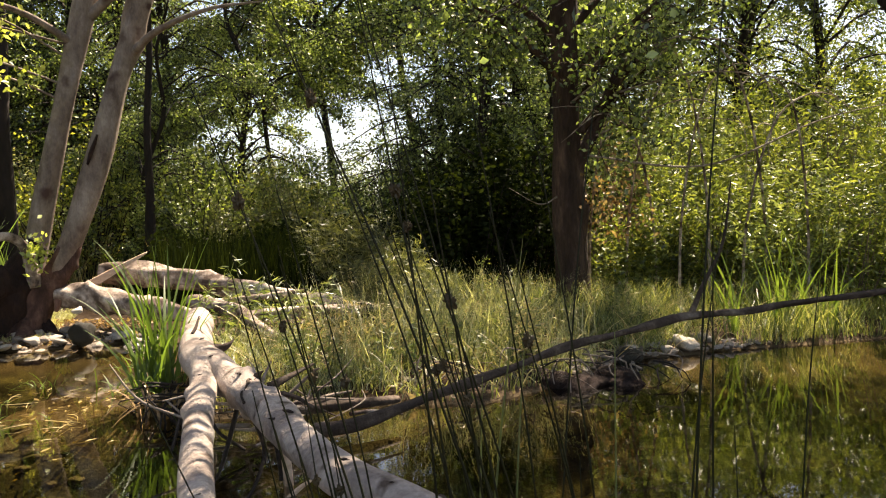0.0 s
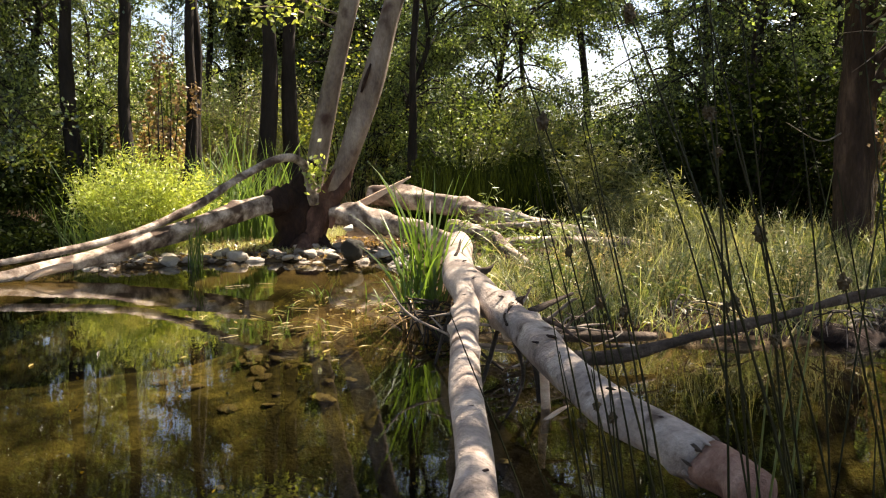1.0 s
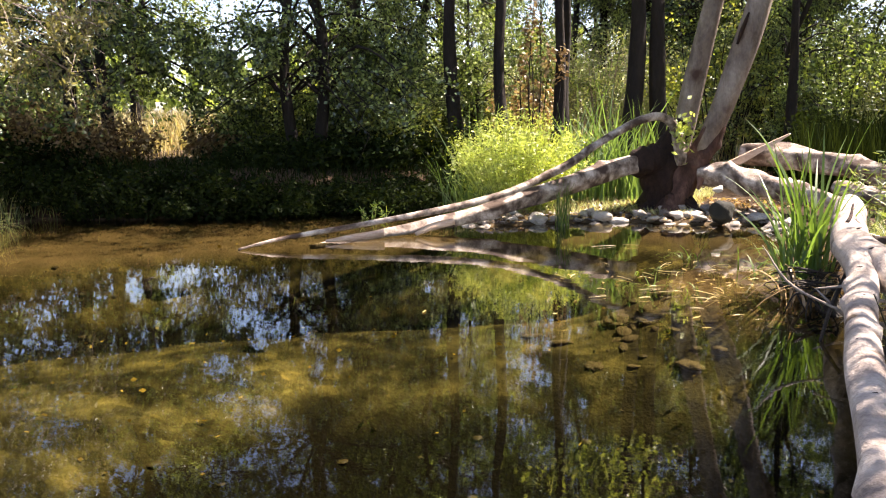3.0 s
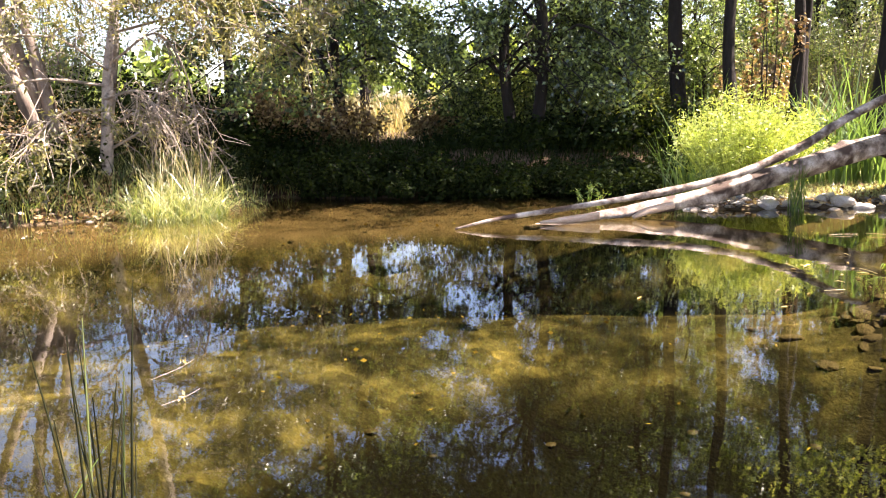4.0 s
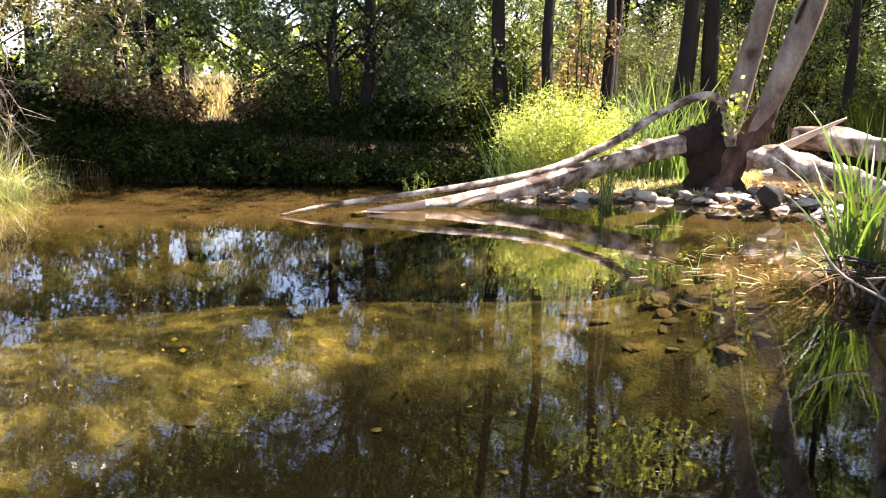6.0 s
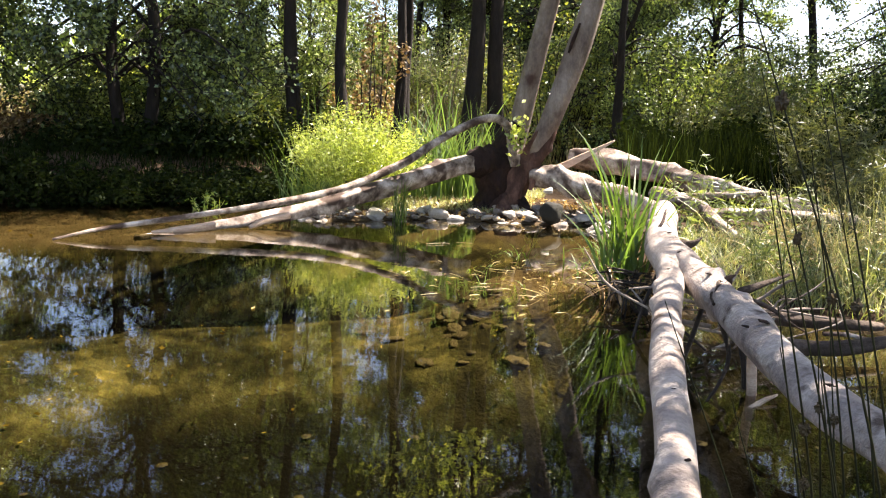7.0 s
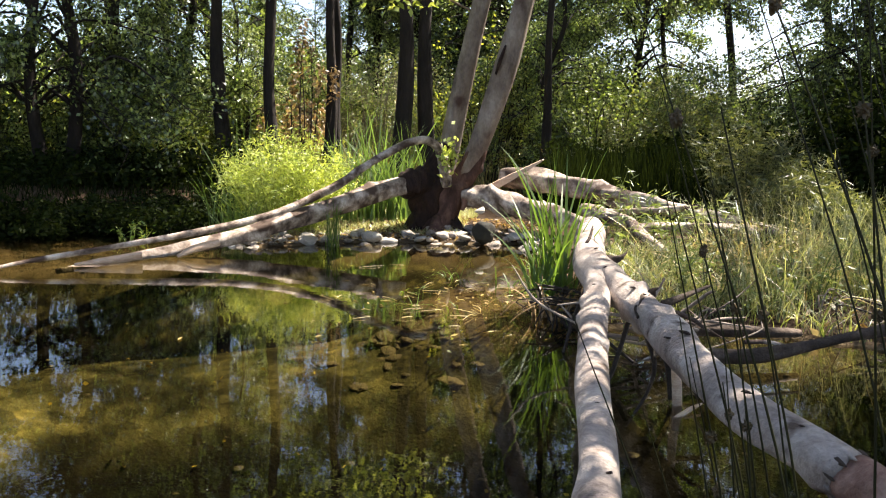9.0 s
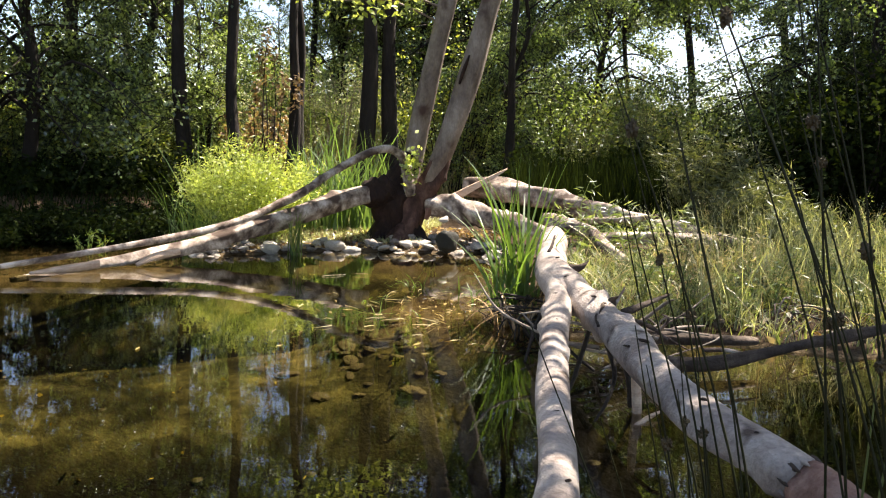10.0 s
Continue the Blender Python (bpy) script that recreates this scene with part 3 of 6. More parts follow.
def knot_marks():
    """Dark sunken branch scars on the fallen trunk."""
    for i, (x, y, z, r) in enumerate(((0.33, 2.88, 0.373, 0.026), (0.285, 2.9, 0.345, 0.022), (0.43, 2.3, 0.342, 0.02), (0.2, 3.62, 0.398, 0.022), (0.24, 3.5, 0.39, 0.016), (0.52, 2.08, 0.328, 0.012), (0.035, 3.78, 0.378, 0.017), (0.03, 3.3, 0.352, 0.011), (0.0, 2.7, 0.329, 0.012), (0.02, 2.2, 0.315, 0.009), (0.04, 1.75, 0.3, 0.012), (0.05, 4.6, 0.445, 0.018), (0.09, 4.1, 0.415, 0.015))):
        me = SCARS[i % 2]
        ob = part("scar", me, fork, "dark oval branch scar")
        ob.matrix_basis = pose(x - 0.1, y - 4.2, z, 0, 12, 20 * i) @ Matrix.Diagonal((r * 0.8, r * 0.6, r * 0.22, 1))


# ---- the twin-stemmed tree with its fallen limbs ----
def twin_tree():
    o = np.array([-1.57, 8.95, 0.05, 0.0])
    top = thing("twin_stemmed_tree", "leaning grey-brown tree with two stems on a gravel point", "tree", at=o[:3])

    def limb(name, pts, n, sides, rough, seed, knots, mat, label=""):
        v, f = tube(np.array(pts) - o, n, sides, rough, seed, knots)
        return part(name, Soup().add(v, f).mesh(name, mat), top, label)

    limb("stump", [(-1.78, 8.86, -0.08, 0.25), (-1.74, 8.86, 0.1, 0.21), (-1.71, 8.86, 0.27, 0.19), (-1.72, 8.82, 0.48, 0.19), (-1.65, 8.83, 0.66, 0.15), (-1.555, 8.87, 0.86, 0.122), (-1.5, 8.9, 0.98, 0.108)], 40, 28, 0.2, 21, 7, STUMP_BARK, "dark stump with root flare")
    limb("stump", [(-1.62, 8.8, -0.08, 0.26), (-1.585, 8.83, 0.12, 0.2), (-1.5, 8.86, 0.33, 0.165), (-1.4, 8.87, 0.5, 0.148), (-1.29, 8.88, 0.69, 0.134), (-1.195, 8.89, 0.92, 0.112), (-1.15, 8.895, 1.05, 0.09)], 40, 28, 0.18, 121, 7, ROOT_BARK, "red-brown leaning root bole")
    for i, pts in enumerate(([(-1.76, 8.76, 0.14, 0.07), (-1.86, 8.58, 0.06, 0.05), (-1.96, 8.42, 0.0, 0.02)], [(-1.58, 8.72, 0.14, 0.09), (-1.54, 8.5, 0.06, 0.06), (-1.5, 8.3, -0.01, 0.025)], [(-1.45, 8.78, 0.18, 0.07), (-1.32, 8.66, 0.1, 0.045), (-1.2, 8.56, 0.05, 0.02)])):
        limb("root", pts, 18, 14, 0.45, 122 + i, 4, (STUMP_BARK, ROOT_BARK)[i % 2])
    limb("stem", [(-1.6, 8.95, 0.5, 0.13), (-1.473, 8.95, 1.04, 0.114), (-1.415, 8.95, 1.346, 0.11), (-1.29, 8.95, 1.947, 0.105), (-1.168, 8.95, 2.535, 0.103), (-0.9, 8.95, 3.8, 0.11), (-0.7, 8.95, 5.5, 0.09), (-0.6, 9.0, 8.0, 0.05)], 60, 18, 0.12, 22, 8, STEM_BARK)
    limb("stem", [(-1.3, 8.88, 0.66, 0.125), (-1.155, 8.9, 1.045, 0.117), (-1.045, 8.9, 1.349, 0.116), (-0.84, 8.9, 1.946, 0.118), (-0.694, 8.9, 2.529, 0.114), (-0.35, 8.9, 3.9, 0.11), (0.0, 8.8, 6.0, 0.08), (0.2, 8.7, 8.5, 0.04)], 60, 18, 0.16, 23, 10, STEM_BARK)
    limb("fallen_limb", [(-1.62, 8.93, 0.56, 0.12), (-1.679, 8.825, 0.595, 0.126), (-1.81, 8.664, 0.581, 0.1152), (-1.979, 8.45, 0.544, 0.1017), (-2.21, 8.159, 0.473, 0.099), (-2.428, 7.883, 0.393, 0.0882), (-2.635, 7.622, 0.318, 0.081), (-2.831, 7.374, 0.246, 0.0747), (-3.017, 7.139, 0.167, 0.072), (-3.195, 6.915, 0.122, 0.0657), (-3.364, 6.701, 0.089, 0.0594), (-3.525, 6.498, 0.059, 0.0495), (-3.683, 6.295, 0.038, 0.0405), (-3.855, 6.082, 0.008, 0.0315), (-4.098, 5.768, -0.032, 0.0225)], 90, 22, 0.18, 24, 10, DRIFT, "pale fallen limb running into the water")
    limb("arching_branch", [(-1.485, 8.771, 0.555, 0.076), (-1.506, 8.737, 0.723, 0.0669), (-1.522, 8.703, 0.861, 0.0562), (-1.57, 8.668, 0.975, 0.0486), (-1.672, 8.594, 1.045, 0.0426), (-1.804, 8.44, 1.026, 0.041), (-1.947, 8.286, 0.948, 0.0395), (-2.172, 8.003, 0.789, 0.0403), (-2.387, 7.739, 0.598, 0.0395), (-2.591, 7.485, 0.47, 0.0365), (-2.786, 7.24, 0.369, 0.0342), (-2.971, 7.015, 0.301, 0.0334), (-3.147, 6.8, 0.254, 0.0312), (-3.474, 6.395, 0.19, 0.0274), (-3.771, 6.029, 0.138, 0.0243), (-4.043, 5.693, 0.099, 0.0205), (-4.247, 5.447, 0.061, 0.0152), (-4.43, 5.227, 0.006, 0.0099)], 110, 16, 0.14, 25, 9, DRIFT, "grey branch arching over")
    limb("prong", [(-3.2, 6.77, 0.11, 0.032), (-3.335, 6.58, 0.075, 0.032), (-3.43, 6.46, 0.02, 0.018)], 12, 10, 0.2, 26, 0, HEART, "short broken prong")
    limb("prong", [(-3.62, 6.2, 0.06, 0.035), (-3.78, 6.0, 0.038, 0.032), (-3.96, 5.8, 0.022, 0.012)], 14, 10, 0.2, 27, 0, HEART, "short broken prong")
    limb("bark_collar", [(-1.6, 8.93, 0.56, 0.14), (-1.679, 8.825, 0.597, 0.152), (-1.79, 8.69, 0.586, 0.15), (-1.88, 8.575, 0.568, 0.138), (-1.93, 8.51, 0.556, 0.112)], 30, 24, 0.14, 128, 5, STUMP_BARK, "rough dark bark round the limb")
    limb("scab", [(-1.3, 8.73, 0.5, 0.02), (-1.27, 8.72, 0.4, 0.035), (-1.3, 8.72, 0.3, 0.02)], 10, 8, 0.5, 129, 0, PEELED, "pale reddish patch of bare wood")
    limb("scab", [(-0.98, 8.8, 1.75, 0.012), (-0.93, 8.78, 1.9, 0.022), (-0.88, 8.79, 2.05, 0.01)], 12, 8, 0.4, 130, 0, STUMP_BARK, "dark scar along the stem")
    limb("branch", [(-1.0, 8.95, 3.2, 0.06), (-0.4, 8.7, 3.7, 0.045), (0.4, 8.4, 4.1, 0.03), (1.2, 8.0, 4.2, 0.015)], 24, 8, 0.1, 28, 0, STEM_BARK)
    limb("branch", [(-0.62, 8.95, 2.8, 0.05), (-0.3, 8.6, 3.05, 0.035), (0.2, 8.2, 3.2, 0.02), (0.7, 7.8, 3.2, 0.008)], 24, 8, 0.1, 29, 0, STEM_BARK)
    limb("branch", [(-1.05, 8.95, 2.95, 0.045), (-1.5, 8.7, 3.2, 0.03), (-2.1, 8.4, 3.3, 0.015)], 20, 8, 0.1, 30, 0, STEM_BARK)
    g = rng(31)
    base = np.array([-1.44, 8.58, 0.86]) - o[:3] + g.normal(size=(130, 3)) * np.array([0.05, 0.03, 0.11])
    v, f = leaves(base, g.normal(size=(130, 3)) * 0.7 + np.array([0, 0, 0.7]), 0.06, g)
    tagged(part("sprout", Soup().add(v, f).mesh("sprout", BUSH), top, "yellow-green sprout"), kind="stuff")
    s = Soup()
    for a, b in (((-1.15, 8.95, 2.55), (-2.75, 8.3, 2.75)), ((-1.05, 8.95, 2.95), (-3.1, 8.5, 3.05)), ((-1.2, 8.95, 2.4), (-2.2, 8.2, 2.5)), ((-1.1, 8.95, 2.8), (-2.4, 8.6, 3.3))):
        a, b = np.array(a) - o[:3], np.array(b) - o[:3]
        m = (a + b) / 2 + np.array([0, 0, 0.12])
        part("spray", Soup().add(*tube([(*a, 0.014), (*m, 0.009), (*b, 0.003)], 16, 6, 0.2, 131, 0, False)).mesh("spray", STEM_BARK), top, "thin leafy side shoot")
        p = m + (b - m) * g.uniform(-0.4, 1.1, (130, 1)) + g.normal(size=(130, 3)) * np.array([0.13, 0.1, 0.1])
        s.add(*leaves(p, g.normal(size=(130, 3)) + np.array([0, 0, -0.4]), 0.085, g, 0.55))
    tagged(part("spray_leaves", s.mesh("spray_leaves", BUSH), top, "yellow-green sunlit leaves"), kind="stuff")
    s = Soup()
    for c, r, n in (((0.0, 8.6, 7.4), (1.5, 1.2, 1.3), 2000), ((1.1, 8.1, 4.6), (0.6, 0.6, 0.4), 350)):
        p = np.array(c) - o[:3] + unit(g.normal(size=(n, 3))) * (g.uniform(0, 1, (n, 1)) ** 0.5) * np.array(r)
        s.add(*leaves(p, g.normal(size=(n, 3)) + np.array([0, 0, -0.3]), 0.085, g, 0.7))
    part("crown", s.mesh("crown", ALDER), top)
    return top


twin_tree()


def log_thing(name, label, pts, n, sides, rough, seed, knots, mat, category="log"):
    p = np.array(pts, dtype=float)
    o = np.append(p[len(p) // 2, :3], 0.0)
    v, f = tube(p - o, n, sides, rough, seed, knots)
    ob = part(name, Soup().add(v, f).mesh(name, mat))
    ob.location = o[:3]
    return tagged(ob, label, category)


log_thing("driftwood_log", "pale driftwood log lying against the stump", [(-1.3, 8.8, 0.45, 0.1), (-0.989, 8.75, 0.42, 0.122), (-0.733, 8.6, 0.38, 0.122), (-0.457, 8.45, 0.34, 0.114), (-0.136, 8.3, 0.27, 0.08), (0.05, 8.2, 0.22, 0.05)], 60, 24, 0.22, 41, 12, DRIFT)
log_thing("driftwood_log", "long pale barkless log lying in the weeds", [(-0.93, 9.15, 0.65, 0.09), (-0.85, 9.13, 0.65, 0.112), (-0.528, 9.05, 0.635, 0.119), (-0.215, 8.9, 0.572, 0.115), (0.083, 8.7, 0.53, 0.106), (0.365, 8.5, 0.49, 0.092), (0.882, 8.1, 0.41, 0.072), (1.3, 7.82, 0.34, 0.062), (1.7, 7.6, 0.27, 0.04)], 70, 24, 0.24, 42, 8, DRIFT)
log_thing("bent_log", "short bent pale log among the weeds", [(-0.04, 7.75, 0.42, 0.05), (0.024, 7.7, 0.409, 0.059), (0.252, 7.55, 0.365, 0.061), (0.408, 7.35, 0.327, 0.06), (0.455, 7.15, 0.28, 0.058), (0.578, 6.9, 0.216, 0.034), (0.707, 6.6, 0.14, 0.019)], 34, 14, 0.24, 43, 5, DRIFT)
log_thing("thin_log", "thin pale branch resting on the logs", [(0.05, 7.72, 0.39, 0.034), (0.3, 7.68, 0.41, 0.035), (0.581, 7.65, 0.437, 0.031), (0.995, 7.6, 0.483, 0.02)], 26, 10, 0.2, 44, 3, DRIFT, "branch")
log_thing("driftwood_log", "weathered short log half hidden in weeds", [(0.4, 7.28, 0.3, 0.04), (0.804, 7.35, 0.31, 0.051), (1.183, 7.35, 0.3, 0.06), (1.44, 7.3, 0.295, 0.056), (1.5, 7.3, 0.29, 0.03)], 30, 14, 0.26, 45, 4, DRIFT)
log_thing("driftwood_log", "dark mossy log end beyond the weeds", [(0.9, 7.7, 0.3, 0.07), (1.3, 7.62, 0.3, 0.08), (1.75, 7.5, 0.24, 0.06)], 24, 14, 0.35, 46, 4, DARK_BARK)


def splinter():
    o = np.array([-0.8, 8.9, 0.6])
    ob = thing("split_board", "split reddish board leaning on the log", "board", at=o)
    g = rng(46)
    a, b = np.array([-1.1, 8.85, 0.5]) - o, np.array([-0.45, 8.85, 0.86]) - o
    up, n = np.array([-0.35, 0.25, 0.9]), 9
    rows = []
    for i in range(n):
        u = i / (n - 1)
        c = a + (b - a) * u
        w = 0.09 * (1 - u) ** 0.8 + 0.008 + g.uniform(0, 0.008)
        d = np.array([0.1, 0.9, 0.2]) * 0.018
        rows += [c - up * w * 0.6 - d, c + up * w * 0.4 - d, c + up * w * 0.4 + d, c - up * w * 0.6 + d]
    q = [[4 * i + j, 4 * i + (j + 1) % 4, 4 * i + 4 + (j + 1) % 4, 4 * i + 4 + j] for i in range(n - 1) for j in range(4)]
    part("board", mesh_of("board", rows, [q, [[3, 2, 1, 0], [4 * n - 4, 4 * n - 3, 4 * n - 2, 4 * n - 1]]], HEART, False), ob)


splinter()


# ---- stones ----
def stone_mesh(seed, flat=0.6, facets=False):
    bm = bmesh.new()
    bmesh.ops.create_icosphere(bm, subdivisions=3, radius=1.0)
    g = rng(seed)
    off = Vector(g.uniform(-50, 50, 3))
    sx, sy = g.uniform(0.8, 1.3), g.uniform(0.7, 1.0)
    cuts = [(Vector(n), g.uniform(0.55, 0.85)) for n in unit(g.normal(size=(9, 3)))] if facets else []
    for v in bm.verts:
        p = v.co.copy()
        k = 1 + 0.42 * noise.noise(p * 1.0 + off) + 0.2 * noise.noise(p * 2.2 + off) + 0.06 * noise.noise(p * 5.0 + off)
        q = p * k
        for n, far in cuts:
            q -= n * max(q.dot(n) - far, 0) * 0.88
        v.co = Vector((q.x * sx, q.y * sy, q.z * flat))
    for f in bm.faces:
        f.smooth = True
    me = bpy.data.meshes.new("stone")
    bm.to_mesh(me)
    bm.free()
    return me


STONES = [stone_mesh(100 + i, 0.36 + 0.08 * (i % 5), True) for i in range(12)]
PALES = [stone_mesh(130 + i, 0.42 + 0.07 * (i % 4), i % 3 > 0) for i in range(7)]
for me in STONES:
    me.materials.append(STONE)
for me in PALES:
    me.materials.append(PALE_STONE)


def place_stone(x, y, r, g, pool=STONES, z=None, name="stone", label="rounded grey river stone at the water's edge", group="shore stones"):
    ob = new(name, pool[g.integers(len(pool))])
    h = on_ground(x, y) if z is None else z
    ob.matrix_basis = pose(x, y, h + r * 0.25, g.uniform(-15, 15), g.uniform(-15, 15), g.uniform(0, 360)) @ Matrix.Diagonal((r, r, r, 1))
    return tagged(ob, label, "stone", group)


def shore_stones():
    g = rng(51)
    line = np.array([(-3.3, 7.3), (-3.1, 7.4), (-2.6, 7.72), (-2.0, 8.12), (-1.5, 8.15), (-1.0, 8.2), (-0.6, 8.35), (-0.4, 7.8)])
    for i in range(150):
        u = g.uniform(0, len(line) - 1.001)
        k = int(u)
        p = line[k] + (line[k + 1] - line[k]) * (u - k)
        away = -0.2 + 0.75 * g.uniform() ** 1.6
        r = 0.03 + 0.07 * g.uniform() ** 2.2
        place_stone(p[0] + away * 0.2, p[1] + away, r, g, PALES if i % 3 == 0 else STONES)
    for x, y, r in ((-2.14, 8.1, 0.1), (-1.98, 8.14, 0.085), (-1.2, 8.25, 0.09), (-0.7, 8.42, 0.12), (-1.42, 8.3, 0.1), (-1.28, 8.42, 0.085), (-2.75, 7.75, 0.06), (-2.55, 7.86, 0.065)):
        place_stone(x, y, r, g, PALES)
    place_stone(-1.075, 8.5, 0.062, g, PALES, 0.3, "pale_stone", "smooth whitish stone resting on the gravel", "")
    place_stone(-1.35, 8.33, 0.07, g, STONES, 0.06)
    for i in range(45):
        x = g.uniform(2.4, 4.3)
        y = np.interp(x, [2.3, 3.06, 3.8, 5.6], [4.75, 5.4, 5.5, 5.55]) + g.uniform(-0.1, 0.3)
        place_stone(x, y, 0.025 + 0.05 * g.uniform() ** 1.5, g)
    for x, y, r in ((3.72, 5.56, 0.1), (3.2, 5.52, 0.09), (3.45, 5.62, 0.06), (3.58, 5.7, 0.055), (3.36, 5.74, 0.07), (3.5, 5.5, 0.045), (3.59, 6.0, 0.09), (3.4, 5.9, 0.07), (3.9, 5.95, 0.075), (4.0, 5.8, 0.095)):
        place_stone(x, y, r, g, PALES, 0.05, "pale_stone", "pale broken stone on the muddy bank", "bank stones")
    for i in range(60):
        b = g.uniform(50, 76)
        p = polar(b, g.uniform(8.3, 9.0))
        if -0.06 < on_ground(p[0], p[1]) < 0.3:
            place_stone(p[0], p[1], g.uniform(0.02, 0.048), g)


def gravel(n, seed, line, out):
    """Small broken stones between the larger ones, along a shore line."""
    g = rng(seed)
    line = np.array(line)
    bm = bmesh.new()
    bmesh.ops.create_icosphere(bm, subdivisions=1, radius=1.0)
    unit_v = np.array([v.co[:] for v in bm.verts])
    unit_f = np.array([[v.index for v in f.verts] for f in bm.faces])
    bm.free()
    s = Soup()
    for _ in range(n):
        u = g.uniform(0, len(line) - 1.001)
        k = int(u)
        p = line[k] + (line[k + 1] - line[k]) * (u - k) + np.array([g.normal() * 0.06, out[0] + (out[1] - out[0]) * g.uniform()])
        r = 0.008 + 0.026 * g.uniform() ** 1.5
        v = unit_v * g.uniform(0.7, 1.25, (len(unit_v), 1)) * np.array([r * g.uniform(0.9, 1.5), r, r * g.uniform(0.4, 0.8)])
        a = g.uniform(0, 6.3)
        v = np.column_stack([v[:, 0] * math.cos(a) - v[:, 1] * math.sin(a), v[:, 0] * math.sin(a) + v[:, 1] * math.cos(a), v[:, 2]])
        s.add(v + np.array([p[0], p[1], on_ground(p[0], p[1]) + r * 0.2]), [unit_f])
    tagged(part("gravel", s.mesh("gravel", STONE, False)), "broken grey gravel at the water's edge", "gravel", kind="stuff")


shore_stones()
gravel(900, 52, [(-3.3, 7.3), (-3.1, 7.4), (-2.6, 7.72), (-2.0, 8.12), (-1.5, 8.15), (-1.0, 8.2), (-0.6, 8.35), (-0.4, 7.8)], (-0.15, 0.5))
gravel(260, 53, [(2.3, 4.75), (3.06, 5.4), (3.8, 5.5), (4.5, 5.5)], (-0.1, 0.3))
dark_rock = stone_mesh(140, 0.9)
dark_rock.materials.append(WET_STONE)
dr = part("mossy_rock", dark_rock)
dr.matrix_basis = pose(-1.0, 8.15, 0.13, 0, 0, 40) @ Matrix.Diagonal((0.115, 0.115, 0.125, 1))
tagged(dr, "dark wet round rock at the water's edge", "rock")
block = part("mossy_rock", stone_mesh(141, 0.7, True))
block.data.materials.append(WET_STONE)
block.matrix_basis = pose(3.12, 5.42, 0.02, 0, 0, 10) @ Matrix.Diagonal((0.17, 0.14, 0.12, 1))
tagged(block, "dark wet block of rock at the bank", "rock")


def bank_tangle():
    """Dark roots, mud and pale dead straw hanging into the water below the side branch."""
    g = rng(142)
    top = thing("root_tangle", "dark muddy roots and pale dead straw at the bank's edge", "roots", at=(2.1, 4.72, 0.0))
    for i in range(5):
        lump = part("mud_lump", SCARS[i % 2], top)
        lump.matrix_basis = pose(-0.45 + 0.25 * i, g.uniform(-0.08, 0.1), 0.0, 0, 0, 70 * i) @ Matrix.Diagonal((0.2, 0.13, g.uniform(0.06, 0.12), 1))
    for i in range(70):
        a = np.array([g.uniform(-0.65, 0.85), g.uniform(-0.1, 0.22), g.uniform(0.03, 0.2)])
        b = a + np.array([g.normal() * 0.12, -g.uniform(0.0, 0.18), g.uniform(-0.06, 0.06)])
        c = b + np.array([g.normal() * 0.1, -g.uniform(0.0, 0.12), -g.uniform(0.06, 0.2)])
        r = g.uniform(0.002, 0.008)
        part("root", Soup().add(*tube([(*a, r), (*b, r * 0.8), (*c, r * 0.4)], 8, 5, 0.2, i, 0, False)).mesh("root", (WET_WOOD, WET_WOOD, TWIG, STEM_BARK)[i % 4]), top)


SCARS = [stone_mesh(150, 0.9), stone_mesh(151, 0.9)]
for me in SCARS:
    me.materials.append(STUMP_BARK)
knot_marks()
bank_tangle()
for i, (x, z, r) in enumerate(((-0.93, 1.85, 0.03), (-0.72, 2.4, 0.035), (-1.06, 1.5, 0.025), (-0.8, 2.15, 0.02), (-0.55, 3.0, 0.03))):
    ob = part("scar", SCARS[i % 2], bpy.data.objects["twin_stemmed_tree"], "dark rough branch scar")
    ob.matrix_basis = pose(x + 1.57, -0.085, z - 0.05, 0, 20, 0) @ Matrix.Diagonal((r * 0.6, r, r * 1.0, 1))
root_me = stone_mesh(152, 0.9)
root_me.materials.append(WET_WOOD)
def root_mass():
    g = rng(153)
    top = thing("root_mass", "dark muddy tangle of roots under the sedge", "roots", at=(-0.09, 4.8, 0.0))
    lump = part("mud_lump", root_me, top)
    lump.matrix_basis = pose(0.02, -0.08, -0.06, 0, 0, 15) @ Matrix.Diagonal((0.11, 0.26, 0.12, 1))
    for i in range(34):
        a = np.array([g.normal() * 0.05, g.uniform(-0.25, 0.2), g.uniform(0.02, 0.16)])
        b = a + np.array([g.normal() * 0.12, g.normal() * 0.12, g.uniform(-0.06, 0.05)])
        c = b + np.array([g.normal() * 0.1, g.normal() * 0.1, -g.uniform(0.05, 0.15)])
        r = g.uniform(0.003, 0.01)
        part("root", Soup().add(*tube([(*a, r), (*b, r * 0.8), (*c, r * 0.4)], 8, 5, 0.2, i, 0, False)).mesh("root", WET_WOOD), top)


root_mass()

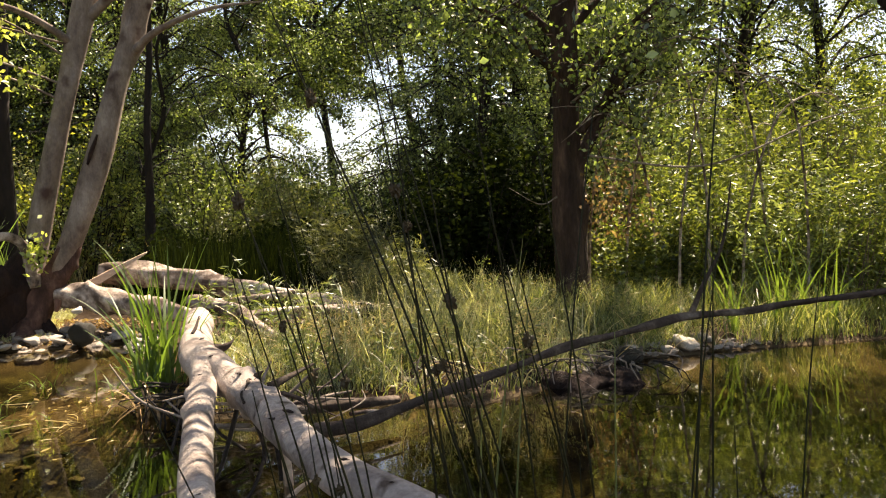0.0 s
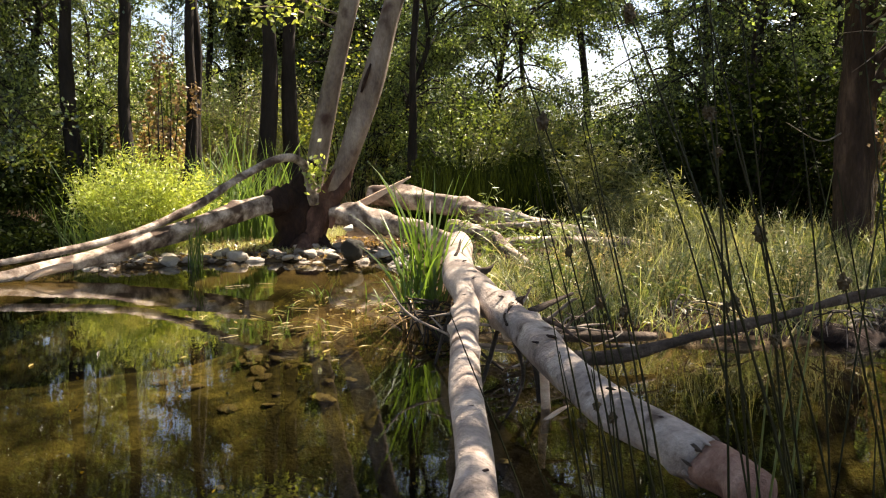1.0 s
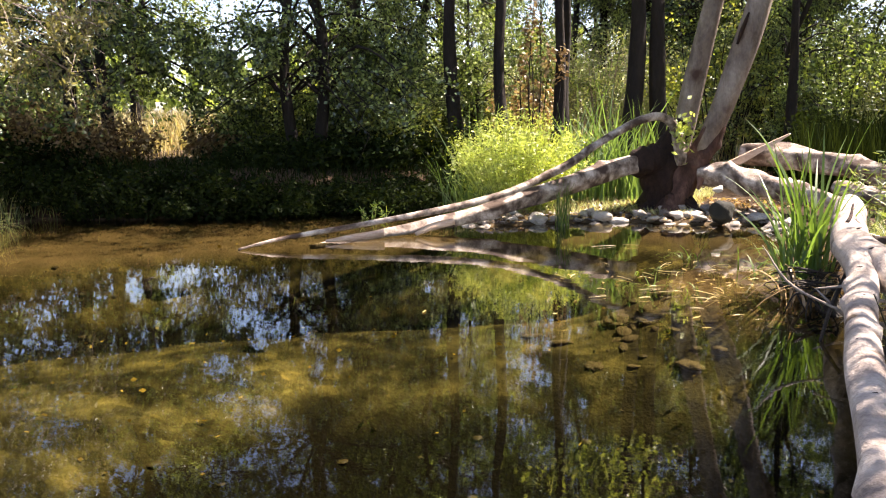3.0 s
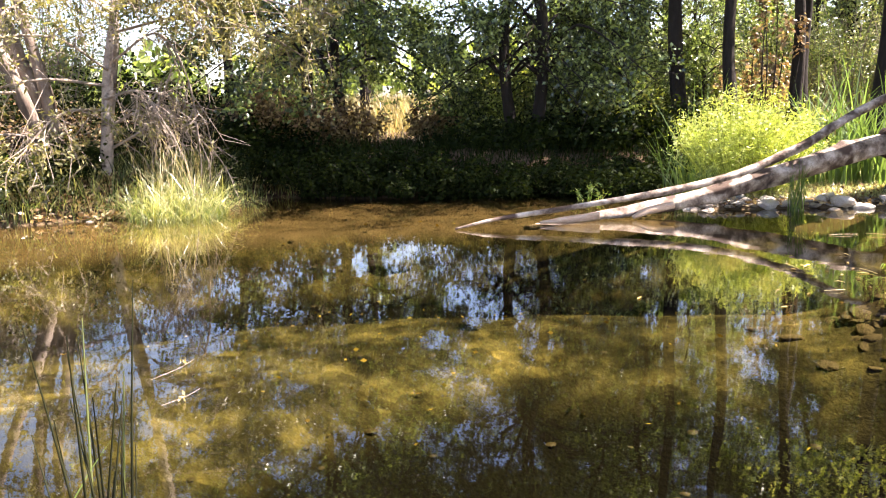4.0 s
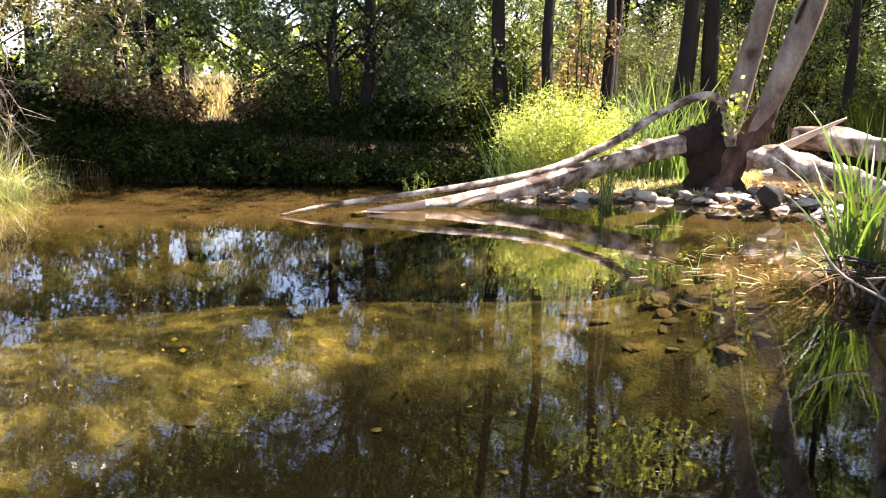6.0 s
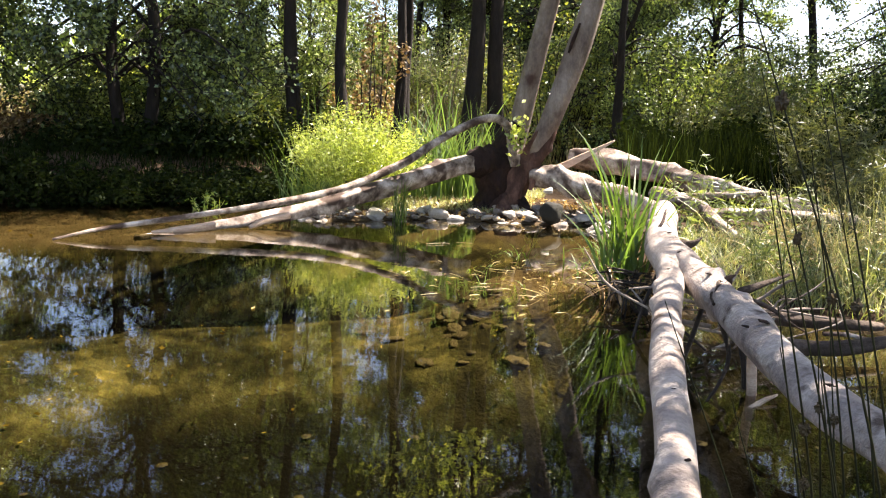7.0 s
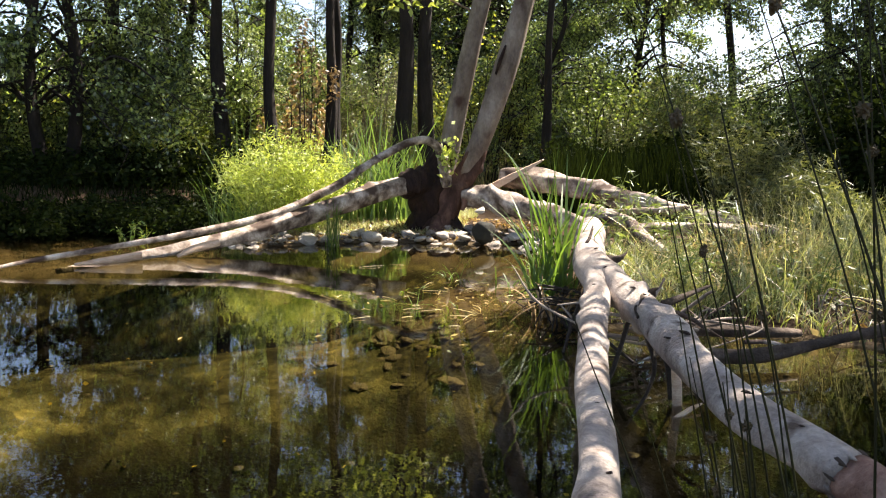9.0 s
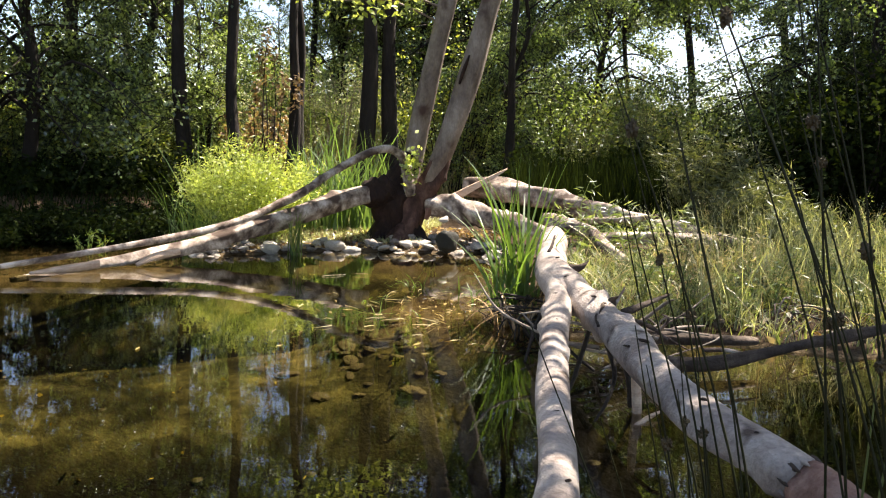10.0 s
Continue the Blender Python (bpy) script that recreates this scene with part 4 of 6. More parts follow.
# ---- trees ----
def tree_prototype(seed, height, trunk, crown_from, spread, n_leaves, bark, leaf, size, lean=(0, 0), hang=0.25, top_share=0.7, clump=2.0, gap=1.0, low=1.0):
    """A tree: tapered trunk, limbs with branchlets in one mesh, and a crown of single leaves round the branchlets."""
    g = rng(seed)
    top = thing("tree", "tall riverside tree with dark bark and a dense leafy crown", "tree", "riverside trees")
    ln = np.array([lean[0], lean[1], 0.0])
    pts = []
    for i in range(7):
        u = i / 6
        w = g.normal(size=2) * (0.05 + 0.13 * u) * height / 8
        pts.append((ln[0] * u**1.3 * height + w[0], ln[1] * u**1.3 * height + w[1], u * height - 0.15, trunk * (1.25 if i == 0 else 1.0) * (1 - 0.85 * u)))
    trunk_line = spline(pts, 40)
    part("trunk", Soup().add(*tube(pts, 36, 12, 0.1, seed, 3)).mesh("trunk", bark), top)
    s, tips, share = Soup(), [], []
    for i in range(38):
        u = crown_from + (0.98 - crown_from) * ((i + g.uniform(0, 0.9)) / 38) ** 1.45
        k = min(int(u * 39), 38)
        p0 = trunk_line[k, :3]
        az = g.uniform(0, 2 * np.pi)
        reach = spread * (1.15 - 0.75 * abs(u - 0.55)) * g.uniform(0.55, 1.1)
        out = np.array([math.cos(az), math.sin(az), 0])
        rise = g.uniform(-0.15, 0.5) - hang * (1 - u)
        p3 = p0 + out * reach + np.array([0, 0, rise * reach])
        p1 = p0 + out * reach * 0.35 + np.array([0, 0, reach * (0.25 + rise * 0.3)])
        limb = [(*p0, max(trunk_line[k, 3] * 0.4, 0.015)), (*p1, 0.02), (*p3, 0.006)]
        s.add(*tube(limb, 10, 5, 0, seed + i, 0, False))
        line = spline(limb, 12)[:, :3]
        weight = g.uniform(0.08, 1) ** 1.3
        for _ in range(9):
            q0 = line[g.integers(3, 12)]
            d = out * g.uniform(0.1, 0.8) + g.normal(size=3) * np.array([0.6, 0.6, 0.45]) + np.array([0, 0, -hang])
            q1 = q0 + d / np.linalg.norm(d) * reach * g.uniform(0.2, 0.5)
            s.add(*tube([(*q0, 0.007), (*((q0 + q1) / 2 + g.normal(size=3) * 0.05), 0.005), (*q1, 0.002)], 5, 3, 0, 0, 0, False))
            tips.append((q0, q1))
            share.append(weight)
    tagged(part("branchwork", s.mesh("branchwork", bark), top), kind="stuff")
    a, b = np.array([t[0] for t in tips]), np.array([t[1] for t in tips])
    # leaves stand in clumps; weights by height let sun in and open sky gaps for reflections
    full = g.uniform(0.05, 1, len(tips)) ** clump * np.array(share) * np.interp(b[:, 2], [0, 2.1, 2.5, 3.4, 4.1], [low, low, gap, min(gap, top_share), top_share])
    k = g.choice(len(tips), n_leaves, p=full / full.sum())
    u = g.uniform(0.1, 1.1, (n_leaves, 1))
    p = a[k] + (b[k] - a[k]) * u + g.normal(size=(n_leaves, 3)) * 0.08
    v, f = leaves(p, g.normal(size=(n_leaves, 3)) + unit(b[k] - a[k]) * 0.6 + np.array([0, 0, -0.35]), size, g, 0.7)
    part("crown", Soup().add(v, f).mesh("crown", leaf), top)
    return top


PROTOS = [
    tree_prototype(201, 9.0, 0.105, 0.13, 2.6, 32000, DARK_BARK, ALDER, 0.058, (0.03, 0.0)),
    tree_prototype(202, 10.5, 0.1, 0.15, 2.8, 34000, DARK_BARK, ALDER, 0.058, (-0.06, 0.02)),
    tree_prototype(203, 8.0, 0.085, 0.12, 2.3, 28000, DARK_BARK, ALDER, 0.057, (0.05, -0.03)),
    tree_prototype(204, 9.5, 0.11, 0.17, 2.7, 29000, DARK_BARK, LIT_ALDER, 0.058, (0.0, 0.03)),
    tree_prototype(206, 9.0, 0.1, 0.24, 2.5, 30000, DARK_BARK, LIT_ALDER, 0.066, (0.02, 0.02), 0.25, 1.2, 1.5, 0.5, 1.1),
    # High leaning crown for unseen trees that shade the foreground.
    tree_prototype(205, 11.5, 0.12, 0.5, 2.8, 8500, DARK_BARK, ALDER, 0.15, (-0.28, -0.03), 0.2, 1.0, 3.0),
    tree_prototype(207, 10.5, 0.08, 0.36, 2.3, 30000, DARK_BARK, ALDER, 0.085, (-0.03, 0.0), 0.3, 1.0, 1.2),
    tree_prototype(208, 9.0, 0.09, 0.13, 2.5, 34000, DARK_BARK, ALDER, 0.066, (0.02, 0.0), 0.3, 1.3, 1.6, 0.22, 0.8),
    tree_prototype(210, 10.0, 0.1, 0.6, 1.7, 4000, DARK_BARK, ALDER, 0.07, (0.03, 0.0), 0.2, 1.0, 1.5),
    # Low leaning crown, out of view, that throws dapple on the fallen fork.
    tree_prototype(209, 6.6, 0.1, 0.52, 2.0, 4600, DARK_BARK, ALDER, 0.1, (-0.66, 0.17), 0.2, 1.0, 2.0),
]


def plant_tree(proto, bearing, distance, turn, scale):
    x, y, _ = polar(bearing, distance)
    return copy_thing(PROTOS[proto], pose(x, y, on_ground(x, y), 0, 0, turn) @ Matrix.Scale(scale, 4))


# each row: kind, bearing, distance, turn, scale
TREES_FAR_LEFT = [
    (2, 97.0, 16.0, 66, 1.0), (0, 84.0, 20.0, 25, 1.0), (4, 55.0, 14.0, 10, 0.9), (7, 49.2, 12.3, 20, 1.0),
    (7, 47.3, 12.6, 140, 0.95), (6, 45.0, 24.0, 250, 1.4), (4, 45.5, 16.5, 120, 0.9),
]
TREES_FAR_BANK = [
    (7, 35.6, 11.7, 75, 0.85), (6, 31.5, 22.0, 130, 1.5), (7, 33.9, 11.5, 250, 0.88), (2, 30.5, 12.8, 90, 0.95),
    (6, 28.0, 22.0, 70, 1.5), (0, 27.2, 13.2, 20, 0.85), (4, 25.5, 15.0, 20, 0.9), (8, 24.5, 11.6, 200, 0.95), (6, 22.0, 21.5, 10, 0.45), (2, 23.2, 13.4, 300, 0.46),
]
TREES_BEHIND_POINT = [
    (8, 20.9, 11.2, 120, 0.9), (8, 17.6, 11.6, 10, 0.85), (8, 16.6, 12.0, 100, 0.75), (6, 16.0, 22.0, 310, 1.15), (8, 12.7, 11.2, 0, 1.15), (8, 10.7, 11.6, 200, 1.1),
    (8, 2.6, 12.4, 10, 0.75), (0, 18.5, 25.0, 50, 0.55), (1, 14.8, 25.0, 170, 1.45), (0, 11.4, 24.5, 280, 1.5), (2, 8.4, 23.5, 33, 1.7), (1, 6.0, 25.0, 140, 1.5),
]
TREES_AHEAD = [
    (0, 4.4, 22.5, 70, 1.5), (1, 2.6, 23.0, 200, 1.5), (2, 2.4, 13.6, 60, 0.72),
    (4, -3.5, 17.0, 90, 0.9), (6, -5.5, 25.0, 0, 1.15), (6, -9.5, 23.0, 0, 1.5), (6, -15.0, 24.0, 50, 1.7), (0, -16.8, 14.5, 40, 0.95),
]
TREES_RIGHT = [
    (2, -18.5, 14.5, 60, 0.9), (2, -20.5, 11.6, 120, 0.72), (0, -21.0, 13.5, 200, 0.85), (2, -22.0, 16.0, 310, 1.1), (0, -23.5, 18.0, 280, 1.0), (2, -24.0, 12.5, 20, 0.7),
    (2, -24.0, 19.0, 50, 1.1), (0, -24.5, 19.0, 130, 1.1), (1, -26.0, 17.0, 10, 1.0), (1, -30.0, 21.0, 80, 1.1), (3, -33.0, 20.0, 30, 1.3),
]
TREES_FAR_RIGHT = [
    (3, -37.5, 22.0, 200, 1.4), (4, -37.0, 18.5, 40, 1.25), (3, -42.0, 18.0, 80, 1.2), (3, -47.0, 20.0, 45, 1.3),
    # Kinds 5 and 9 are unseen trees added to cast shade on logs and water.
    (5, -55.0, 11.3, 0, 1.0), (1, -62.0, 13.0, 166, 1.0), (5, -62.0, 6.8, 0, 0.95), (9, -65.4, 7.7, 0, 0.95),
]
for row in TREES_FAR_LEFT + TREES_FAR_BANK + TREES_BEHIND_POINT + TREES_AHEAD + TREES_RIGHT + TREES_FAR_RIGHT:
    plant_tree(*row)
# the first of each kind stand at the back of the wood; 5 and 9 stand unseen at right, 9 to dapple the logs
for pr, (b, d) in zip(PROTOS, ((30, 38), (1, 33), (4.8, 29), (6, 26), (13, 27), (-74, 12), (11, 30), (88, 30), (14.5, 33), (-55.5, 8.1))):
    x, y, _ = polar(b, d)
    pr.matrix_basis = pose(x, y, on_ground(x, y), 0, 0, b * 7 if b > -50 else 0)


def right_tree():
    o = np.array([3.78, 7.66, 0.05, 0.0])
    top = thing("old_tree", "thick red-brown trunk of a leafy tree among weeds", "tree", at=o[:3])
    top_line = [(0, 0, -0.15, 0.24), (-0.02, 0, 0.3, 0.175), (-0.05, 0, 1.2, 0.148), (-0.06, 0, 2.6, 0.14), (0.0, 0.1, 4.5, 0.12), (0.1, 0.2, 7.5, 0.06)]
    part("trunk", Soup().add(*tube(top_line, 60, 20, 0.26, 71, 10)).mesh("trunk", RED_BARK), top)
    g = rng(72)
    s, lv = Soup(), Soup()
    part("limb", Soup().add(*tube([(0.0, 0, 1.5, 0.085), (0.2, -0.1, 1.95, 0.065), (0.42, -0.2, 2.5, 0.055), (0.62, -0.3, 2.95, 0.048), (1.1, -0.5, 3.5, 0.03)], 24, 10, 0.14, 73, 3)).mesh("limb", RED_BARK), top)
    for i, pts in enumerate(([(0.3, -0.2, 2.3, 0.012), (1.0, -0.8, 2.45, 0.009), (1.9, -1.0, 2.35, 0.006), (2.5, -1.0, 2.05, 0.003)], [(0.5, -0.2, 2.7, 0.012), (1.1, -0.9, 2.75, 0.008), (1.5, -1.2, 2.2, 0.005), (1.45, -1.2, 1.6, 0.003)],
                            [(0.1, -0.1, 1.7, 0.012), (1.1, -0.7, 1.55, 0.01), (2.3, -1.0, 2.0, 0.007), (3.6, -1.0, 2.25, 0.003)], [(0.2, -0.15, 1.9, 0.01), (0.9, -0.7, 2.2, 0.007), (1.3, -1.0, 1.95, 0.005), (1.35, -1.0, 1.3, 0.002)],
                            [(-0.1, -0.1, 2.2, 0.012), (0.3, -0.9, 2.6, 0.009), (0.9, -1.3, 2.75, 0.006), (1.6, -1.5, 2.6, 0.003)], [(-0.15, 0, 1.3, 0.01), (-0.5, -0.3, 1.2, 0.006), (-0.9, -0.5, 1.35, 0.003)])):
        part("bare_twig", Soup().add(*tube(pts, 24, 6, 0.2, 74 + i, 0, False)).mesh("bare_twig", TWIG), top, "pale bare arching twig")
    n = 420
    rust = np.array([0.42, -0.15, 1.25]) + g.normal(size=(n, 3)) * np.array([0.17, 0.14, 0.24])
    tagged(part("withered_leaves", Soup().add(*leaves(rust, g.normal(size=(n, 3)) + np.array([0, 0, -0.6]), 0.065, g, 0.5)).mesh("withered_leaves", DEAD_LEAF), top, "rusty withered leaves"), kind="stuff")
    ends = [((-0.03, 0, 1.5), (0.7, -0.4, 2.6)), ((0, 0, 2.6), (2.6, 0.2, 4.0)), ((-0.03, 0, 1.8), (1.2, -0.9, 3.3)), ((0, 0, 2.4), (-1.5, -0.4, 3.2)), ((0, 0, 2.8), (-1.9, 0.2, 4.0)), ((0, 0, 2.2), (0.2, -1.8, 3.0)), ((0, 0, 3.0), (1.6, 0.4, 4.2)), ((0, 0, 3.4), (-1.2, 0.8, 4.9)),
            ((0, 0, 4.2), (0.8, -1.2, 5.4)), ((0, 0, 4.8), (-0.9, -0.9, 6.3)), ((0, 0, 5.4), (0.9, 0.8, 7.0))]
    for i, (a, b) in enumerate(ends):
        a, b = np.array(a, dtype=float), np.array(b, dtype=float)
        m = (a + b) / 2 + np.array([0, 0, 0.15])
        s.add(*tube([(*a, 0.05), (*m, 0.03), (*b, 0.01)], 14, 7, 0.05, i, 0, False))
        for _ in range(24):
            u = g.uniform(0.3, 1)
            q0 = a + (b - a) * u
            q1 = q0 + unit(g.normal(size=(1, 3)))[0] * g.uniform(0.3, 0.8)
            s.add(*tube([(*q0, 0.008), (*q1, 0.002)], 4, 3, 0, 0, 0, False))
            n = 60 if b[0] < -0.8 else 45
            p = q0 + (q1 - q0) * g.uniform(0.2, 1.1, (n, 1)) + g.normal(size=(n, 3)) * 0.1
            lv.add(*leaves(p, g.normal(size=(n, 3)) + np.array([0, 0, -0.3]), 0.062, g, 0.6))
    tagged(part("branchwork", s.mesh("branchwork", RED_BARK), top), kind="stuff")
    part("crown", lv.mesh("crown", ALDER), top)


right_tree()


# ---- shrubs ----
def shrub(name, label, x, y, size, n_stems, n_leaves, leaf, leaf_size, seed, stem=TWIG, width=0.4, lift=0.0, category="shrub", group="", spread=1.0, drop=-0.2):
    """Stems fanning from one root, leaves all along them."""
    g = rng(seed)
    z = on_ground(x, y)
    top = thing(name, label, category, group, at=(x, y, z))
    s = Soup()
    w, h = size
    lines = []
    for i in range(n_stems):
        az, r = g.uniform(0, 2 * np.pi), w * 0.5 * math.sqrt(g.uniform(0.0, 1.0)) * spread
        hh = h * g.uniform(0.55, 1.05) * (1 - 0.35 * (r / (w * 0.5)) ** 2)
        tip = np.array([math.cos(az) * r, math.sin(az) * r, hh])
        foot = tip * np.array([0.35, 0.35, 0]) + np.append(g.normal(size=2) * 0.05, -0.05)
        mid = foot * 0.45 + tip * 0.55 + np.append(g.normal(size=2) * 0.06 * w, 0.08 * h)
        pts = [(*foot, 0.003 + 0.004 * h), (*mid, 0.002 + 0.002 * h), (*tip, 0.0012)]
        s.add(*tube(pts, 8, 4, 0, 0, 0, False))
        lines.append(spline(pts, 14)[:, :3])
    tagged(part("branchwork", s.mesh("branchwork", stem), top), kind="stuff")
    L = np.array(lines)
    k = g.integers(0, n_stems, n_leaves)
    u = (lift + (1 - lift) * g.uniform(0, 1, n_leaves) ** 0.75) * 12.99
    i = u.astype(int)
    p = L[k, i] + (L[k, i + 1] - L[k, i]) * (u - i)[:, None] + g.normal(size=(n_leaves, 3)) * 0.035 * max(w, 0.6)
    p[:, 2] = np.maximum(p[:, 2], 0.02)
    v, f = leaves(p, g.normal(size=(n_leaves, 3)) * np.array([1, 1, 0.6]) + np.array([0, 0, drop]), leaf_size, g, width)
    tagged(part("foliage", Soup().add(v, f).mesh("foliage", leaf), top), kind="stuff")
    return top


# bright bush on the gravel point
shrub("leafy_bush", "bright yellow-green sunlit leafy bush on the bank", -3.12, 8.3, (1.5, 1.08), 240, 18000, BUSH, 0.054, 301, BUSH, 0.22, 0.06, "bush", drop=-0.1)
# Bushes whose leaf colour carries the black shade of the far bank.
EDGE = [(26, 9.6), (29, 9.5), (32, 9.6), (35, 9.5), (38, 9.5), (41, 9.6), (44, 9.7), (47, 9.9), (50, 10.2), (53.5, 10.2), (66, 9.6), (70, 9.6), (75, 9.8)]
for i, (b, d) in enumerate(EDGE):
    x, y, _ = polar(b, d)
    shrub("bank_bush", "low bush overhanging the water's edge, leaves coloured for deep shade", x, y, (1.3, 0.42), 30, 2600, SHADE_LEAF, 0.06, 440 + i, DARK_BARK, 0.5, 0.0, "bush", "bank bushes", drop=-0.5)
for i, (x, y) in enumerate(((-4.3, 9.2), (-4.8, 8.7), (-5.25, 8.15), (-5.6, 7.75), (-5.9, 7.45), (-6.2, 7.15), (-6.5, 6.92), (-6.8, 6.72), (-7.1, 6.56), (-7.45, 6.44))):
    shrub("bank_bush", "low bush overhanging the water's edge, leaves coloured for deep shade", x, y + 0.04, (0.85, 0.4), 26, 1900, SHADE_LEAF, 0.055, 1440 + i, DARK_BARK, 0.5, 0.0, "bush", "bank bushes", drop=-0.6)
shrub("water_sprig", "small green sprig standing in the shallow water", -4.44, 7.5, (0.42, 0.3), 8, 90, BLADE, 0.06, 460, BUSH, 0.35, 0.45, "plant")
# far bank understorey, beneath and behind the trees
# These shrubs too have the bank's shade in their leaf colour.
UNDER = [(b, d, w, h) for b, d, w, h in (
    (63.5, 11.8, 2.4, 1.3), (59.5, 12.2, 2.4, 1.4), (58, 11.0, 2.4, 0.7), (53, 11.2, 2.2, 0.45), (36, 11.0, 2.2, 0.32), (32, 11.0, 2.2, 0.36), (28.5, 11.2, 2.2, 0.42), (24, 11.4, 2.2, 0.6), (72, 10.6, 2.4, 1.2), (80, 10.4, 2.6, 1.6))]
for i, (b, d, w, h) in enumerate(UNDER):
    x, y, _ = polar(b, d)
    shrub("shrub", "shrub on the far bank with shade painted into its leaves", x, y, (w, h), 40, 3800, SHADE_LEAF, 0.07, 320 + i, DARK_BARK, 0.6, 0.0, "shrub", "far bank shrubs")
for i, (b, d, w, h) in enumerate(((38.0, 13.2, 2.2, 1.1), (34.6, 13.0, 2.4, 1.3), (31.0, 13.8, 2.4, 1.4), (27.6, 13.4, 2.3, 1.5), (24.6, 13.8, 2.0, 1.4))):
    x, y, _ = polar(b, d)
    shrub("shrub", "shaded green shrub between the far trunks", x, y, (w, h), 40, 5200, (LIT_ALDER, ALDER)[i % 2], 0.07, 1320 + i, DARK_BARK, 0.5, 0.05, "shrub", "far bank shrubs")
BACK = [(53, 14.0, 2.6, 1.2), (34, 18.0, 3.2, 2.2), (30.5, 17.5, 3.2, 2.0), (27, 18.0, 3.2, 2.3), (23.5, 17.5, 3.0, 2.1), (49, 20.0, 3.0, 2.2), (20, 18.5, 3.0, 2.4), (7, 14.0, 2.8, 3.0)]
BEYOND = [(3, 14.8, 2.8, 3.2), (-1, 13.5, 2.6, 2.4), (-5, 14.5, 2.6, 2.0), (-9.5, 24.0, 4.0, 2.6), (-12.5, 26.0, 4.0, 2.8), (-6.0, 22.0, 4.0, 3.0), (-7.5, 17.5, 3.0, 2.6), (-4.5, 18.5, 3.0, 2.8), (-10.0, 19.0, 3.0, 2.2)]
PALE_BACK = [(20.5, 17.0, 2.6, 2.6), (18.5, 15.5, 2.2, 2.3), (16.5, 17.5, 2.8, 3.0), (14.4, 15.8, 2.4, 2.6), (12.0, 17.0, 2.4, 2.8), (10.0, 16.0, 2.2, 2.2), (-3.5, 15.0, 2.4, 2.2), (-6.0, 16.0, 2.4, 2.4), (-8.5, 15.5, 2.2, 2.0)]
for i, (b, d, w, h) in enumerate(PALE_BACK):
    x, y, _ = polar(b, d)
    shrub("shrub", "pale grey-green sunlit shrub behind the trunks", x, y, (w, h), 60, 6500, (FEATHERY, PALE_GRASS)[i % 3 == 1], 0.065, 1850 + i, TWIG, 0.35, 0.05, "shrub", "pale shrubs", drop=0.1)
for i, (b, d, w, h) in enumerate(BACK + BEYOND):
    x, y, _ = polar(b, d)
    shrub("shrub", "sunlit green shrub behind the trees", x, y, (w, h), 50, 5200, (LIT_ALDER, WILLOW, FEATHERY)[i % 3], 0.072, 350 + i, DARK_BARK, 0.6, 0.05, "shrub", "sunlit shrubs")
for i, (b, d, w, h) in enumerate(((47.5, 12.4, 1.6, 0.7), (50, 12.0, 2.0, 1.0), (54, 12.0, 2.0, 1.1), (41.0, 12.8, 1.0, 0.6), (20, 12.8, 1.2, 1.5))):
    x, y, _ = polar(b, d)
    shrub("withered_bush", "withered bush with rusty brown dry leaves", x, y, (w, h), 36, 1900, DEAD_LEAF, 0.075, 470 + i, DARK_BARK, 0.6, 0.1, "bush", "withered bushes")
for i, (b, d, w, h) in enumerate(((36, 16.5, 2.4, 1.5), (31.5, 16.0, 2.4, 1.5), (28, 16.2, 2.4, 1.7), (25, 16.5, 2.2, 1.6), (21.5, 17.0, 2.2, 1.7), (29, 12.4, 2.0, 0.9))):
    x, y, _ = polar(b, d)
    shrub("shrub", "sunlit yellow-green shrub behind the bank", x, y, (w, h), 40, 3600, WILLOW, 0.08, 480 + i, DARK_BARK, 0.5, 0.05, "shrub", "sunlit shrubs")
for i, (b, d, w, h) in enumerate(((66.5, 12.3, 2.4, 2.7), (70, 12.0, 2.6, 3.1), (74, 12.2, 2.6, 3.2), (79, 11.5, 2.4, 2.8), (66, 14.5, 3.2, 3.2), (72.5, 15.0, 3.2, 3.6))):
    x, y, _ = polar(b, d)
    shrub("shrub", "olive-green sunlit shrub behind the islet", x, y, (w, h), 46, 6500, OLIVE if i % 2 else FEATHERY, 0.06, 1350 + i, TWIG, 0.4, 0.05, "shrub", "islet shrubs")
for i, (b, d, w, h) in enumerate(((67.0, 10.4, 1.5, 0.95), (70.5, 10.2, 1.4, 0.9), (64.5, 10.5, 1.2, 0.8), (60.3, 10.6, 1.2, 0.75))):
    x, y, _ = polar(b, d)
    shrub("brown_brush", "dry brown brush with dead leaves on the islet", x, y, (w, h), 40, 900, DEAD_LEAF, 0.05, 1360 + i, STUMP_BARK, 0.5, 0.1, "bush", "brown brush")
for i, (b, d, w, h) in enumerate(((72.0, 9.2, 0.9, 0.75), (69.5, 9.3, 0.8, 0.55), (74.5, 9.0, 0.9, 0.8), (66.8, 9.35, 0.7, 0.4))):
    x, y, _ = polar(b, d)
    shrub("waterside_plant", "leafy green plant at the islet's edge", x, y, (w, h), 26, 1100, GRASS, 0.05, 1370 + i, BLADE, 0.4, 0.05, "plant", "waterside plants")
x, y, _ = polar(19.0, 11.3)
shrub("withered_bush", "withered sapling with a rusty hanging top", x, y, (0.9, 2.6), 8, 520, DEAD_LEAF, 0.075, 1475, DARK_BARK, 0.5, 0.76, "bush", "withered bushes", drop=-0.8)
